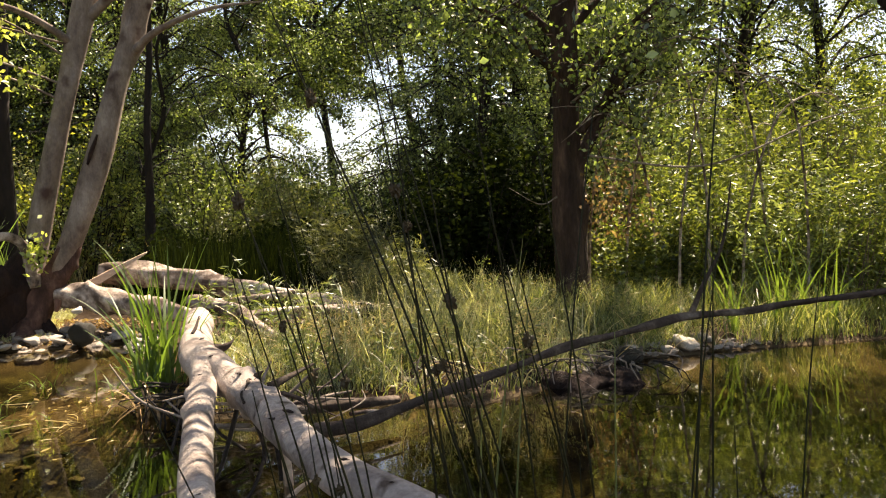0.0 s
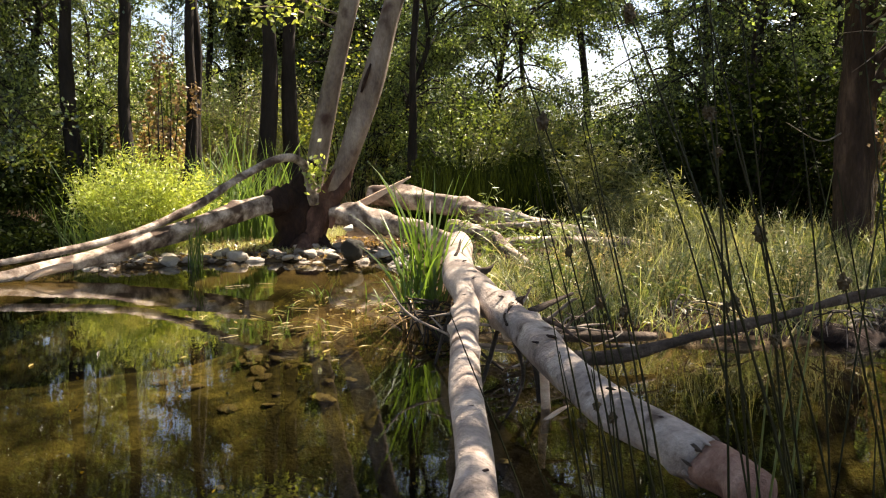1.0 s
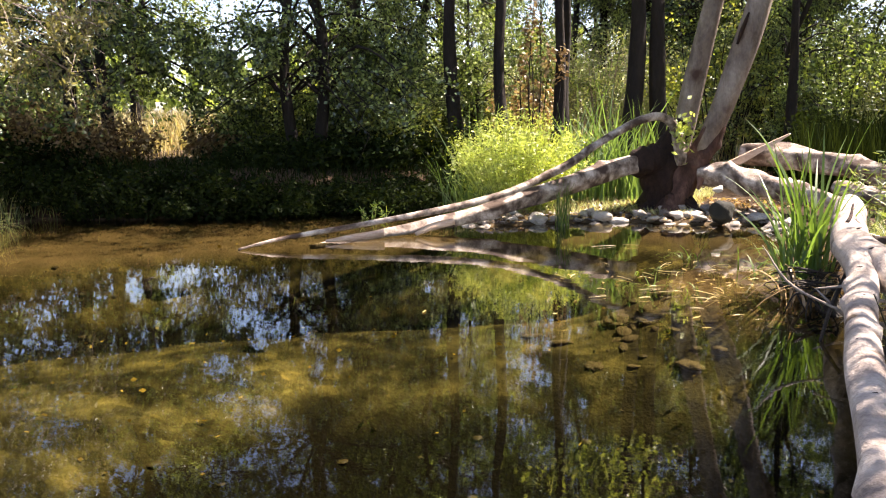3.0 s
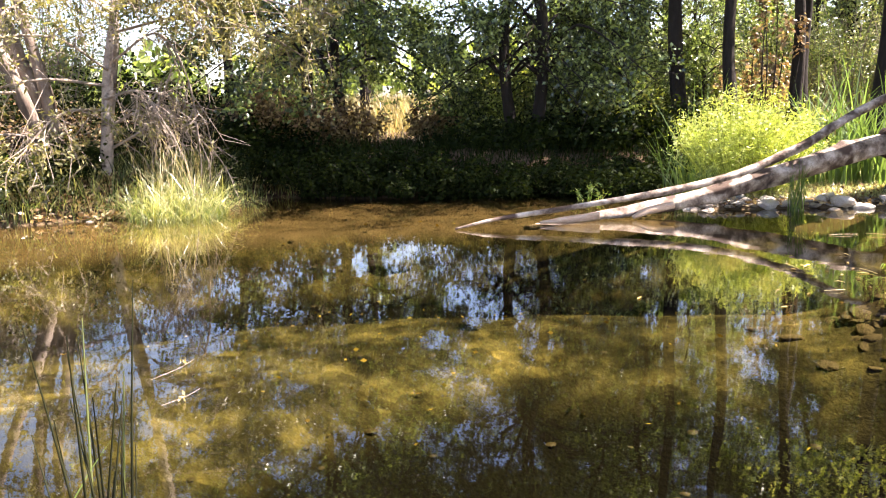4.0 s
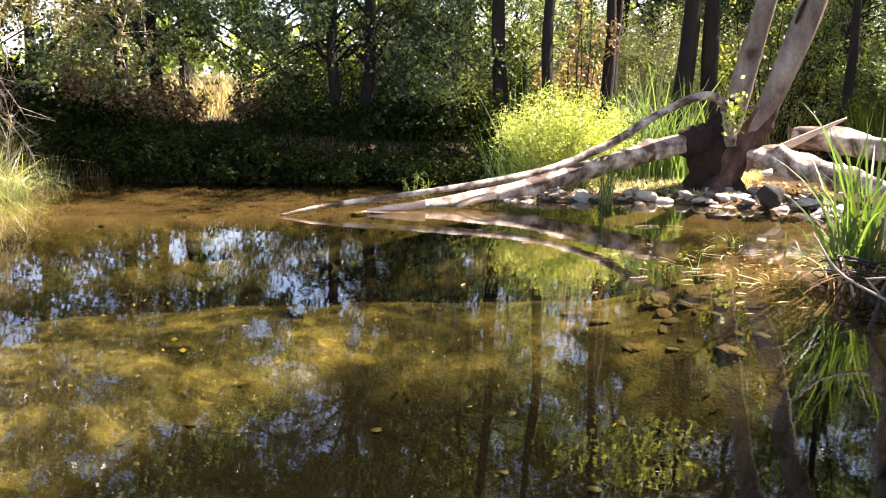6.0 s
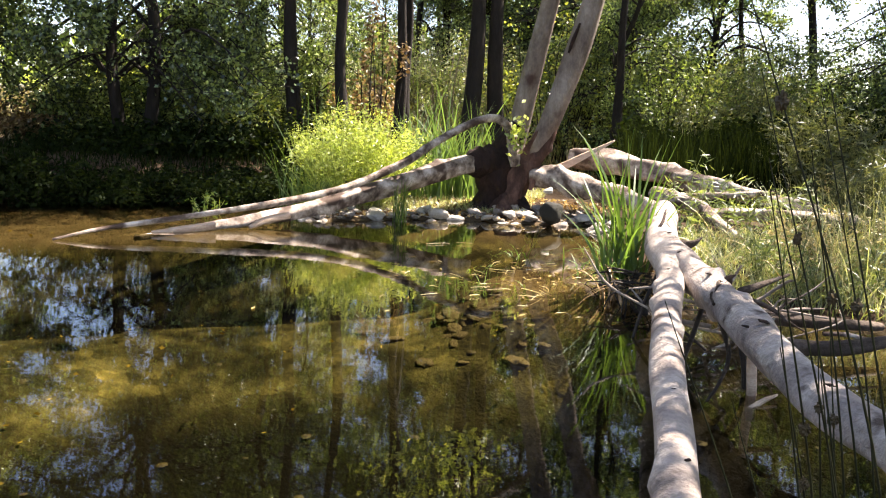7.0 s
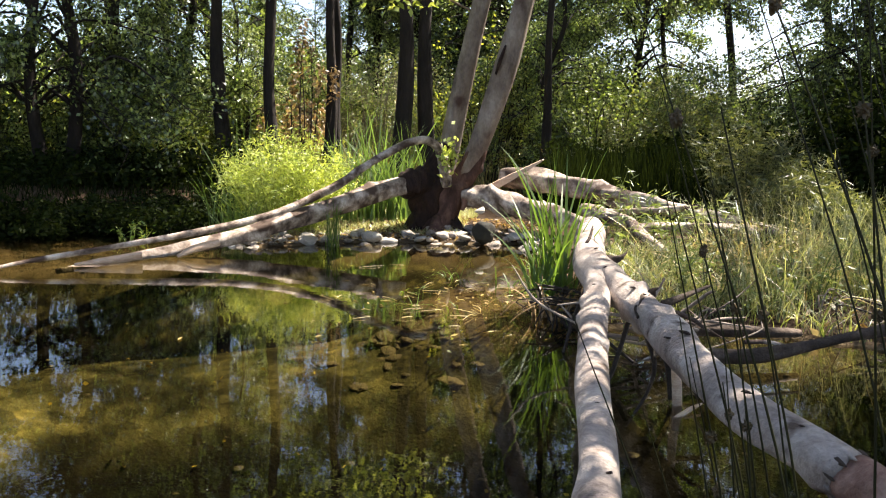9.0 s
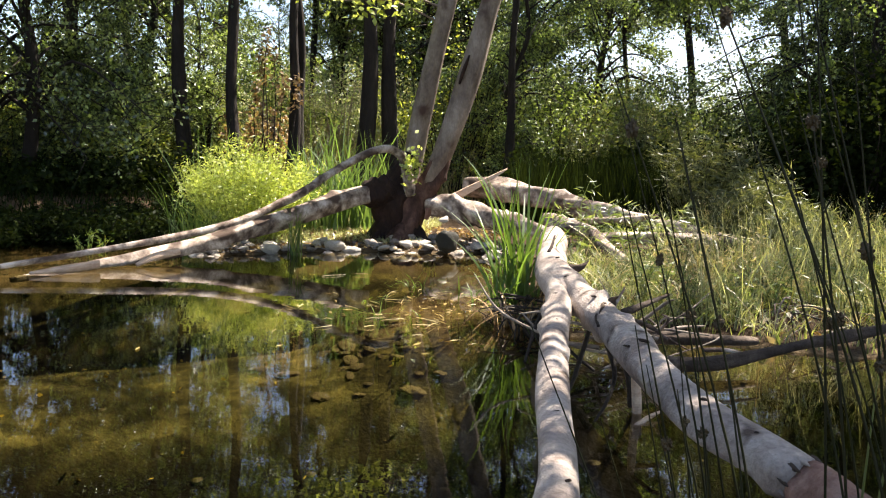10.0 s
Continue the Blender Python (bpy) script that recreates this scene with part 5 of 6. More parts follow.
# right side: thicket
RIGHT = [(-31.5, 9.2, 1.3, 1.3), (-35, 9.6, 1.8, 1.7), (-39.5, 9.6, 2.2, 1.7), (-43.5, 9.6, 2.4, 1.8), (-48, 9.8, 2.4, 1.9), (-32, 11.4, 2.4, 3.4), (-37.5, 11.8, 3.0, 3.5), (-43, 11.8, 3.2, 3.6), (-34.5, 10.6, 2.0, 2.7), (-41, 10.8, 2.4, 2.8), (-48, 11.5, 3.0, 3.4), (-29.5, 10.6, 1.6, 2.4)]
for i, (b, d, w, h) in enumerate(RIGHT):
    x, y, _ = polar(b, d)
    shrub("willow_thicket", "yellow-green willow thicket in hazy sunlight", x, y, (w, h), 60, 9000, (THICKET, THICKET, FEATHERY)[i % 3], 0.075, 380 + i, (WILLOW, STEM_BARK)[i % 2], 0.3, 0.04, "willow", "willow thickets", drop=0.2)
def arching_stems():
    """Bare grey stems arching out of the thicket."""
    g = rng(395)
    for i, (b, d, h, over) in enumerate(((-27.5, 8.9, 2.3, 0.5), (-30.0, 8.8, 2.6, 0.9), (-32.0, 8.9, 2.0, -0.8), (-33.5, 8.7, 2.5, 0.7), (-35.5, 8.9, 2.8, -1.0), (-37.5, 8.8, 2.2, 0.9), (-39.0, 9.0, 2.7, -1.1), (-41.5, 8.9, 2.3, -0.7))):
        x, y, _ = polar(b, d)
        z = on_ground(x, y)
        top = thing("arching_stem", "bare grey stem arching out of the thicket", "branch", "arching stems", at=(x, y, z))
        pts = [(0, 0, -0.05, 0.017), (0.06 * over, -0.05, h * 0.45, 0.013), (0.4 * over, -0.15, h * 0.9, 0.01), (over * 0.9, -0.25, h, 0.007), (over * 1.5, -0.3, h * 0.85, 0.003)]
        part("stem", Soup().add(*tube(pts, 26, 7, 0.2, 396 + i, 3)).mesh("stem", DRIFT), top)
        line = spline(pts, 26)[:, :3]
        for j in (11, 15, 19, 22):
            w = g.normal(size=3) * np.array([0.28, 0.1, 0.12]) + np.array([over * 0.15, 0, 0.1])
            part("twig", Soup().add(*tube([(*line[j], 0.006), (*(line[j] + w * 0.6), 0.004), (*(line[j] + w + np.array([0, 0, -0.08])), 0.002)], 8, 5, 0.2, j, 0, False)).mesh("twig", DRIFT), top)


arching_stems()
# Shade behind the weeds is painted by the leaf colour.
SHADE_SHRUBS = [(0.5, 11.6, 1.8, 0.9), (-3.0, 11.8, 1.8, 1.0), (-6.5, 11.4, 1.8, 1.1), (-10.0, 11.0, 1.8, 1.2), (-16.5, 9.9, 2.0, 1.6), (-19.5, 10.0, 2.2, 2.2), (-22.8, 10.4, 2.2, 2.4)]
for i, (b, d, w, h) in enumerate(SHADE_SHRUBS):
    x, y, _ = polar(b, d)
    shrub("shrub", "dense shrub behind the weeds with shade painted into its leaves", x, y, (w, h), 40, 6000, SHADE_LEAF, 0.08, 400 + i, DARK_BARK, 0.6, 0.0, "shrub", "shaded shrubs")
# feathery bushes beyond the logs
FEATHER = [(-11.5, 9.6, 1.3, 1.3), (-9.0, 10.4, 1.1, 1.2), (-14.0, 8.6, 0.9, 0.85), (-16.5, 8.0, 0.7, 0.55), (-6.5, 13.5, 1.8, 1.7), (-2.5, 13.0, 1.8, 1.6)]
for i, (b, d, w, h) in enumerate(FEATHER):
    x, y, _ = polar(b, d)
    shrub("feathery_bush", "feathery grey-green bush with slender leaves", x, y, (w, h), 70, 6500, REEDY, 0.1, 420 + i, REEDY, 0.11, 0.12, "bush", "feathery bushes", drop=0.3)


# ---- grasses ----
def blade_patch(name, label, spots, height, lean, width, material, seed, category="grass", kind="", curl=0.6, group="", steps=4):
    g = rng(seed)
    spots = np.asarray(spots)
    o = np.append(spots[:, :2].mean(0), 0.0)
    z = ground_height(spots[:, 0], spots[:, 1])
    base = np.column_stack([spots, np.maximum(z, -0.15) - 0.01]) - o
    v, f = blades(base, height, lean, g, width, steps, curl)
    ob = part(name, Soup().add(v, f).mesh(name, material))
    ob.location = o
    return tagged(ob, label, category, group, kind)


def scatter(n, seed, x0, x1, y0, y1, lo, hi, line=FAR_SHORE, sign=1, clump=0.0):
    """Places in a box whose distance from the shore is between lo and hi."""
    g = rng(seed)
    p = np.column_stack([g.uniform(x0, x1, n * 4), g.uniform(y0, y1, n * 4)])
    d = sign * shore_distance(p[:, 0], p[:, 1], line)
    keep = (d > lo) & (d < hi)
    keep &= ~((p[:, 0] > -0.5) & (p[:, 0] < 1.75) & (p[:, 1] > 6.9) & (p[:, 1] < 9.2))
    if clump:
        keep &= wobble(p[:, 0] * 2.2, p[:, 1] * 2.2) > g.normal(size=len(p)) * 0.3 + clump - 0.5
    return p[keep][:n]


def disc(n, x, y, r, g):
    a, q = g.uniform(0, 2 * np.pi, n), r * np.sqrt(g.uniform(0, 1, n))
    return np.column_stack([x + np.cos(a) * q, y + np.sin(a) * q])


g0 = rng(500)


def sedge(name, label, x, y, n, r, height, lean, width, material, seed, curl=1.0):
    """A clump whose blades are each a part."""
    g = rng(seed)
    z = max(on_ground(x, y), -0.05)
    top = thing(name, label, "sedge", at=(x, y, z))
    for p in disc(n, 0, 0, r, g):
        v, f = blades(np.array([[p[0], p[1], -0.02]]), height * g.uniform(0.55, 1.1), lean, g, width, 8, curl)
        part("blade", mesh_of("blade", v, f, material), top)
    return top


sedge("sedge_clump", "tall green sedge clump beside the fallen trunk", -0.19, 5.12, 58, 0.13, 1.04, 0.36, 0.026, SEDGE, 501, 1.7)
sedge("sedge_clump", "long arching sedge leaves drooping to the water", -0.24, 5.02, 26, 0.1, 0.66, 1.05, 0.023, SEDGE, 1500, 1.9)
sedge("grass_clump", "bright pale grass clump on a muddy islet", -7.55, 4.62, 330, 0.36, 0.64, 1.0, 0.008, PALE_GRASS, 502, 1.3)
blade_patch("islet_grass", "fine pale grass round the islet clump", disc(900, -7.6, 4.62, 0.5, g0), 0.5, 1.2, 0.007, GRASS, 1501, "grass", "stuff", curl=1.3, steps=5)
blade_patch("seeding_grass", "tall seeding grass stalks on the islet", disc(60, -7.65, 4.65, 0.36, g0), 0.95, 0.35, 0.006, DRY_GRASS, 1502, "grass", curl=0.8, steps=5)
for i, (x, y, n, r) in enumerate(((-2.5, 9.1, 140, 0.34), (-2.02, 9.3, 120, 0.35), (-3.6, 8.5, 46, 0.25))):
    sedge("iris_clump", "tall green flag leaves behind the bush", x, y, n, r, 1.12, 0.42, 0.026, FLAG, 503 + 20 * i, 0.8)
sedge("grass_tuft", "tall green blades at the foot of the bush", -3.75, 8.05, 34, 0.14, 0.75, 0.5, 0.014, SEDGE, 1504, 1.2)
blade_patch("grass_tuft", "green grass tuft at the bank's foot", disc(70, -3.35, 7.55, 0.14, g0), 0.42, 0.5, 0.011, BLADE, 504, "grass")
blade_patch("grass_tuft", "green grass tuft growing beside the log", disc(36, -2.42, 7.62, 0.07, g0), 0.5, 0.3, 0.014, BLADE, 505, "grass")
blade_patch("bank_grass", "yellow-green grass and weeds on the low bank", scatter(14000, 506, 0.1, 6.5, 4.4, 9.5, 0.02, 4.5, clump=0.35), 0.19, 0.9, 0.006, GRASS, 507, kind="stuff")
# Pale blades here also put sunlight into the weeds' and lawn's colour.
blade_patch("bank_grass", "pale sunlit grass in the low weeds", scatter(5500, 508, 0.1, 5.0, 4.5, 8.5, 0.05, 3.5, clump=0.4), 0.22, 1.0, 0.005, PALE_GRASS, 509, kind="stuff")
blade_patch("lawn_grass", "short sunlit grass under the fallen limb", scatter(9000, 510, -3.2, -1.3, 7.7, 10.5, 0.3, 3, clump=0.0), 0.075, 0.8, 0.008, PALE_GRASS, 511, kind="stuff")
blade_patch("tall_weeds", "tall green weeds below the thicket", scatter(5500, 512, 3.0, 9.0, 5.4, 8.5, 0.05, 3.2, clump=0.5), 0.38, 0.65, 0.008, GRASS, 513, kind="stuff")
blade_patch("tall_weeds", "pale seeding grass below the thicket", scatter(2200, 1512, 3.4, 9.0, 5.5, 9.0, 0.1, 3.6, clump=0.5), 0.38, 0.6, 0.006, PALE_GRASS, 1513, kind="stuff")
for i, (x, y, n, r) in enumerate(((4.95, 5.95, 26, 0.12), (5.35, 5.9, 18, 0.15), (4.4, 5.95, 14, 0.12))):
    sedge("iris_clump", "tall green flag leaves at the water's edge", x, y, n, r, 1.0, 0.42, 0.022, BLADE, 1503 + 20 * i, 0.8)
blade_patch("seeding_grass", "tall pale seeding grass on the low bank", scatter(800, 1514, 0.9, 2.9, 4.7, 7.0, 0.05, 2.4, clump=0.35), 0.62, 0.55, 0.005, PALE_GRASS, 1515, kind="stuff", curl=0.9)
# Blades near-black, in place of the shadow over the reeds.
blade_patch("reed_bed", "reed bed beyond the logs with shade painted into its blades", scatter(3600, 514, -0.4, 2.3, 9.5, 11.4, 1, 12), 0.85, 0.16, 0.018, SHADE_LEAF, 515, "reeds", "stuff")
blade_patch("bank_grass", "grass hanging on the far bank with shade painted into its blades", scatter(6000, 516, -11, -3.9, 2, 12, 0.0, 1.6), 0.3, 0.8, 0.012, SHADE_LEAF, 517, kind="stuff", curl=1.4)
blade_patch("bank_grass", "pale grass along the islet and bank", scatter(3500, 522, -10, -7.0, 2.0, 6.6, -0.05, 1.0), 0.3, 0.7, 0.008, GRASS, 523, kind="stuff", curl=1.2)
blade_patch("dry_grass", "tall dry straw-coloured grass behind the trees", scatter(12000, 518, -18, 6, 8, 24, 4.2, 16), 0.8, 0.4, 0.016, DRY_GRASS, 519, kind="stuff", steps=3)
gm = rng(1518)
mead = np.array([polar(b, d)[:2] for b, d in zip(gm.uniform(22, 58, 9000), gm.uniform(17, 34, 9000))])
blade_patch("dry_meadow", "sunlit straw-coloured meadow grass beyond the trees", mead, 0.75, 0.5, 0.04, DRY_GRASS, 1519, kind="stuff", steps=3)
blade_patch("meadow_grass", "sunlit tall grass beyond the bank", scatter(7000, 520, -4, 8, 13, 22, 1.5, 18), 0.7, 0.4, 0.014, GRASS, 521, kind="stuff", steps=3)


def weedy_bank():
    g = rng(530)
    spots = scatter(34, 531, 0.5, 4.2, 4.7, 8.8, 0.15, 4)
    for i, (x, y) in enumerate(spots):
        w = g.uniform(0.35, 0.7)
        shrub("weed", "slender pale green weed on the low bank", x, y, (w, g.uniform(0.28, 0.62)), 14, 420, (FEATHERY, REEDY, DRY_GRASS)[i % 3], 0.045, 540 + i, GRASS, 0.2, 0.1, "weed", "bank weeds", drop=0.3)
    for i, (x, y, h) in enumerate(((0.35, 7.55, 0.75), (0.15, 6.9, 0.55), (0.75, 6.9, 0.6), (0.6, 7.9, 0.6), (1.1, 7.3, 0.55))):
        shrub("willow_shoot", "young willow shoots with narrow drooping leaves", x, y, (0.75, h), 9, 260, FEATHERY, 0.095, 590 + i, FEATHERY, 0.13, 0.2, "willow", "willow shoots", drop=-0.4)
    s = Soup()
    for x, y in scatter(420, 532, 0.2, 4.5, 4.5, 8.6, 0.0, 4):
        z = on_ground(x, y)
        a, l = g.uniform(0, 6.3), g.uniform(0.15, 0.6)
        e = np.array([math.cos(a) * l, math.sin(a) * l, g.uniform(0.0, 0.35)])
        p = np.array([x, y, z + 0.01])
        s.add(*tube([(*p, 0.003), (*(p + e * 0.5 + np.array([0, 0, 0.06])), 0.0025), (*(p + e), 0.001)], 6, 3, 0, 0, 0, False))
    tagged(part("dead_straw", s.mesh("dead_straw", DRY_GRASS)), "dead straw and stalks lying in the weeds", "straw", kind="stuff")
    n = 1500
    q = scatter(n, 533, -0.3, 4.2, 4.4, 8.6, 0.0, 4)
    p = np.column_stack([q, ground_height(q[:, 0], q[:, 1]) + 0.01])
    v, f = leaves(p, np.column_stack([g.normal(size=(len(q), 2)), np.abs(g.normal(size=len(q))) * 0.3]), 0.06, g, 0.5, 0.2)
    tagged(part("fallen_leaves", Soup().add(v, f).mesh("fallen_leaves", DEAD_LEAF)), "brown dead leaves on the low bank", "leaves", kind="stuff")


weedy_bank()


def gravel_litter():
    g = rng(534)
    q = scatter(2200, 535, -3.4, 0.6, 7.3, 9.6, -0.02, 1.6)
    p = np.column_stack([q, ground_height(q[:, 0], q[:, 1]) + 0.012])
    v, f = leaves(p, np.column_stack([g.normal(size=(len(q), 2)), np.abs(g.normal(size=len(q))) * 0.3]), 0.055, g, 0.5, 0.2)
    tagged(part("leaf_litter", Soup().add(v, f).mesh("leaf_litter", DEAD_LEAF)), "brown leaf litter on the gravel point", "leaves", kind="stuff")
    q = np.vstack([disc(700, *polar(62.5, 9.25)[:2], 0.45, g), disc(350, *polar(65.5, 9.3)[:2], 0.5, g)])
    p = np.column_stack([q, np.maximum(ground_height(q[:, 0], q[:, 1]), 0.0) + 0.015 + g.uniform(0, 0.05, len(q))])
    v, f = leaves(p, np.column_stack([g.normal(size=(len(q), 2)), np.abs(g.normal(size=len(q))) * 0.5]), 0.07, g, 0.5, 0.2)
    tagged(part("leaf_litter", Soup().add(v, f).mesh("leaf_litter", DEAD_LEAF)), "pale brown leaf litter on the islet", "leaves", kind="stuff")
    q = scatter(1500, 536, -9.6, -7.0, 2.2, 7.6, -0.02, 1.0)
    p = np.column_stack([q, ground_height(q[:, 0], q[:, 1]) + 0.012])
    v, f = leaves(p, np.column_stack([g.normal(size=(len(q), 2)), np.abs(g.normal(size=len(q))) * 0.3]), 0.07, g, 0.5, 0.2)
    tagged(part("leaf_litter", Soup().add(v, f).mesh("leaf_litter", DEAD_LEAF)), "brown leaf litter on the far bank", "leaves", kind="stuff")


gravel_litter()


# ---- foreground rushes ----
def flower_head(seed):
    g = rng(seed)
    bm = bmesh.new()
    bmesh.ops.create_icosphere(bm, subdivisions=3, radius=1.0)
    for v in bm.verts:
        v.co *= 0.8 + 0.75 * g.uniform() ** 2
    me = bpy.data.meshes.new("flower_head")
    bm.to_mesh(me)
    bm.free()
    me.materials.append(SEED)
    return me


HEADS = [flower_head(610), flower_head(611)]


def rush_clump(seed, feet, heights, leans, label, heads=0.4, thick=1.0):
    g = rng(seed)
    top = thing("rush_clump", label, "rushes", "foreground rushes", at=(feet[:, 0].mean(), feet[:, 1].mean(), 0))
    o = np.array(top.location)
    for (x, y), h, (lx, ly) in zip(feet, heights, leans):
        a = np.array([x, y, -0.1]) - o
        b = a + np.array([lx, ly, h])
        m = (a + b) / 2 - np.array([lx, ly, 0]) * 0.12
        pts = [(*a, 0.0025 * thick), (*m, 0.0022 * thick), (*b, 0.0009)]
        v, f = tube(pts, 12, 5, 0, 0, 0, False)
        s = Soup().add(v, f)
        culm = part("culm", s.mesh("culm", GRASS if thick > 1 and g.uniform() < 0.22 else BACKLIT_RUSH), top)
        if g.uniform() < heads:
            c = spline(pts, 20)[g.integers(12, 17), :3]
            head = part("flower_head", HEADS[g.integers(2)], culm, "brown tufted flower head")
            k = g.uniform(0.7, 1.1)
            head.matrix_basis = pose(*c, 0, g.uniform(-30, 30), g.uniform(0, 360)) @ Matrix.Diagonal((0.009 * k, 0.009 * k, 0.012 * k, 1))


def rushes():
    g = rng(600)
    n = 30
    b = np.sort(-33 + 22 * g.uniform(0, 1, n) ** 0.9)
    d = g.uniform(1.25, 1.9, n)
    feet = np.array([polar(bb, dd)[:2] for bb, dd in zip(b, d)])
    tall = np.interp(b, [-33, -24, -15, -4], [1.5, 1.45, 1.2, 0.72]) * g.uniform(0.62, 1.06, n)
    rush_clump(601, feet, tall, np.column_stack([-0.26 * tall * g.uniform(0.3, 1.3, n), g.uniform(-0.06, 0.06, n)]), "slender rush stems growing in the shallows, coloured dark as if backlit")
    n = 11
    b = np.linspace(-21, -42, n) + g.normal(size=n) * 1.8
    feet = np.array([polar(bb, dd)[:2] for bb, dd in zip(b, g.uniform(1.9, 3.1, n))])
    tall = g.uniform(0.45, 1.35, n)
    tall[[3, 7]] = 2.1
    rush_clump(603, feet, tall, np.column_stack([0.1 * tall * g.uniform(-0.5, 1.4, n), g.uniform(-0.06, 0.06, n)]), "upright rush stems standing in open water, coloured dark as if backlit", 0.15, 1.3)
    n = 32
    b = np.concatenate([g.normal(67.0, 1.5, 22), g.normal(72.3, 1.6, 10)])
    d = g.uniform(1.45, 1.75, n)
    feet = np.array([polar(bb, dd)[:2] for bb, dd in zip(b, d)])
    away = np.radians(b - 67) * 1.6
    tall = g.uniform(0.3, 0.85, n)
    rush_clump(602, feet, tall, np.column_stack([-0.5 * away * tall, -0.9 * away * tall]) + g.normal(size=(n, 2)) * 0.05, "slender rush stems at the near bank, coloured dark as if backlit", 0.0, 1.35)


rushes()


# ---- the bare-twigged willow on the islet ----
def islet_willow():
    o = polar(62.0, 9.6)
    top = thing("bare_willow", "sprawling willow with bare grey twigs and few leaves", "willow")
    top.matrix_basis = pose(o[0], o[1], 0.1, 0, 0, 62)
    g = rng(700)
    part("trunk", Soup().add(*tube([(-0.12, 0, -0.2, 0.1), (-0.1, 0, 0.5, 0.07), (-0.02, 0.02, 1.2, 0.06), (0.12, 0.05, 2.1, 0.055), (0.25, 0.1, 3.4, 0.045)], 36, 14, 0.26, 701, 8)).mesh("trunk", PALE_BARK), top)
    for i, pts in enumerate(([(-0.7, 0.3, -0.1, 0.1), (-0.75, 0.3, 0.7, 0.075), (-1.0, 0.35, 1.5, 0.068), (-1.4, 0.4, 2.5, 0.055), (-1.7, 0.4, 3.4, 0.04)], [(-0.62, 0.45, -0.1, 0.1), (-0.72, 0.45, 0.9, 0.085), (-0.95, 0.5, 1.8, 0.078), (-1.15, 0.5, 2.8, 0.06), (-1.2, 0.5, 3.6, 0.05)],
                             [(-0.55, 0.35, -0.1, 0.08), (-0.6, 0.35, 0.8, 0.068), (-0.72, 0.4, 1.6, 0.062), (-0.95, 0.45, 2.8, 0.05), (-0.9, 0.45, 3.5, 0.04)])):
        part("stem", Soup().add(*tube(pts, 30, 10, 0.15, 702 + i, 4)).mesh("stem", STEM_BARK), top)
    s, lv = Soup(), Soup()
    left_arms = [([(-0.05, 0, 1.25), (-0.7, -0.3, 1.3), (-1.5, -0.5, 1.05), (-2.3, -0.5, 0.8)], 0.2), ([(-0.9, 0.3, 1.2), (-1.6, -0.1, 1.15), (-2.2, -0.3, 0.75)], 0.1), ([(-0.05, 0, 1.0), (-0.5, -0.4, 0.95), (-0.9, -0.6, 0.55)], 0.5), ([(-0.1, 0, 0.55), (0.35, -0.3, 0.85), (0.6, -0.4, 1.35)], 0.1), ([(0.05, 0, 1.5), (0.5, -0.4, 1.75), (0.75, -0.5, 1.3), (0.82, -0.5, 0.6)], 0.1), ([(0.1, 0, 1.8), (0.9, -0.3, 1.95), (1.6, -0.4, 1.75), (2.1, -0.4, 1.45)], 0.9)]
    right_arms = [([(0.15, 0, 2.2), (0.9, -0.4, 2.35), (1.6, -0.5, 2.1), (2.35, -0.5, 1.95)], 1.0), ([(0.2, 0, 2.6), (1.0, -0.2, 2.7), (1.8, -0.3, 2.5), (2.4, -0.3, 2.2)], 1.0), ([(0.1, 0, 2.0), (0.5, -0.6, 2.3), (0.9, -0.8, 1.9)], 0.8), ([(0, 0, 1.4), (-0.5, -0.5, 1.7), (-1.2, -0.7, 1.6), (-1.9, -0.7, 1.15)], 0.3), ([(-1.1, 0.3, 1.8), (-1.8, 0.1, 2.0), (-2.4, 0, 1.7)], 0.4), ([(0.1, 0, 2.0), (-0.4, -0.4, 2.2), (-0.9, -0.6, 1.9)], 0.6)]
    small_arms = [([(-0.08, 0, 0.8), (0.4, 0.1, 1.0), (0.9, 0.2, 0.8)], 0.1), ([(0.2, 0.1, 3.0), (1.2, 0, 3.1), (2.2, 0, 2.7)], 1.0), ([(0.2, 0.1, 2.9), (-0.6, -0.3, 3.0), (-1.4, -0.5, 2.6)], 0.7), ([(-0.65, 0.3, 0.7), (-1.2, 0, 0.75), (-1.7, -0.1, 0.35)], 0.2), ([(-0.08, 0, 1.1), (0.3, -0.5, 1.15), (0.5, -0.6, 0.7)], 0.0)]
    for i, (arm, green) in enumerate(left_arms + right_arms + small_arms):
        k = len(arm)
        pts = [(*p, 0.012 * (1 - j / k) + 0.004) for j, p in enumerate(arm)]
        s.add(*tube(pts, 24, 6, 0.15, 720 + i, 0, False))
        line = spline(pts, 30)[:, :3]
        for _ in range(28):
            j = g.integers(4, 29)
            q0 = line[j]
            way = unit((line[j + 1] - line[j])[None])[0] * 0.5 + g.normal(size=3) * np.array([0.5, 0.5, 0.45]) + np.array([0, 0, -0.15])
            l = g.uniform(0.15, 0.55)
            q1 = q0 + way * l * 0.6 + g.normal(size=3) * 0.05
            q2 = q1 + way * l * 0.4 + np.array([0, 0, -g.uniform(0.1, 0.6) * l]) + g.normal(size=3) * 0.05
            sub = [(*q0, 0.0065), (*q1, 0.005), (*q2, 0.0025)]
            s.add(*tube(sub, 6, 4, 0, 0, 0, False))
            tw = spline(sub, 8)[:, :3]
            for _ in range(4):
                a = tw[g.integers(2, 8)]
                b = a + g.normal(size=3) * 0.13 + np.array([0, 0, -0.08])
                s.add(*tube([(*a, 0.0035), (*b, 0.002)], 3, 3, 0, 0, 0, False))
                if g.uniform() < green:
                    n = g.integers(12, 26)
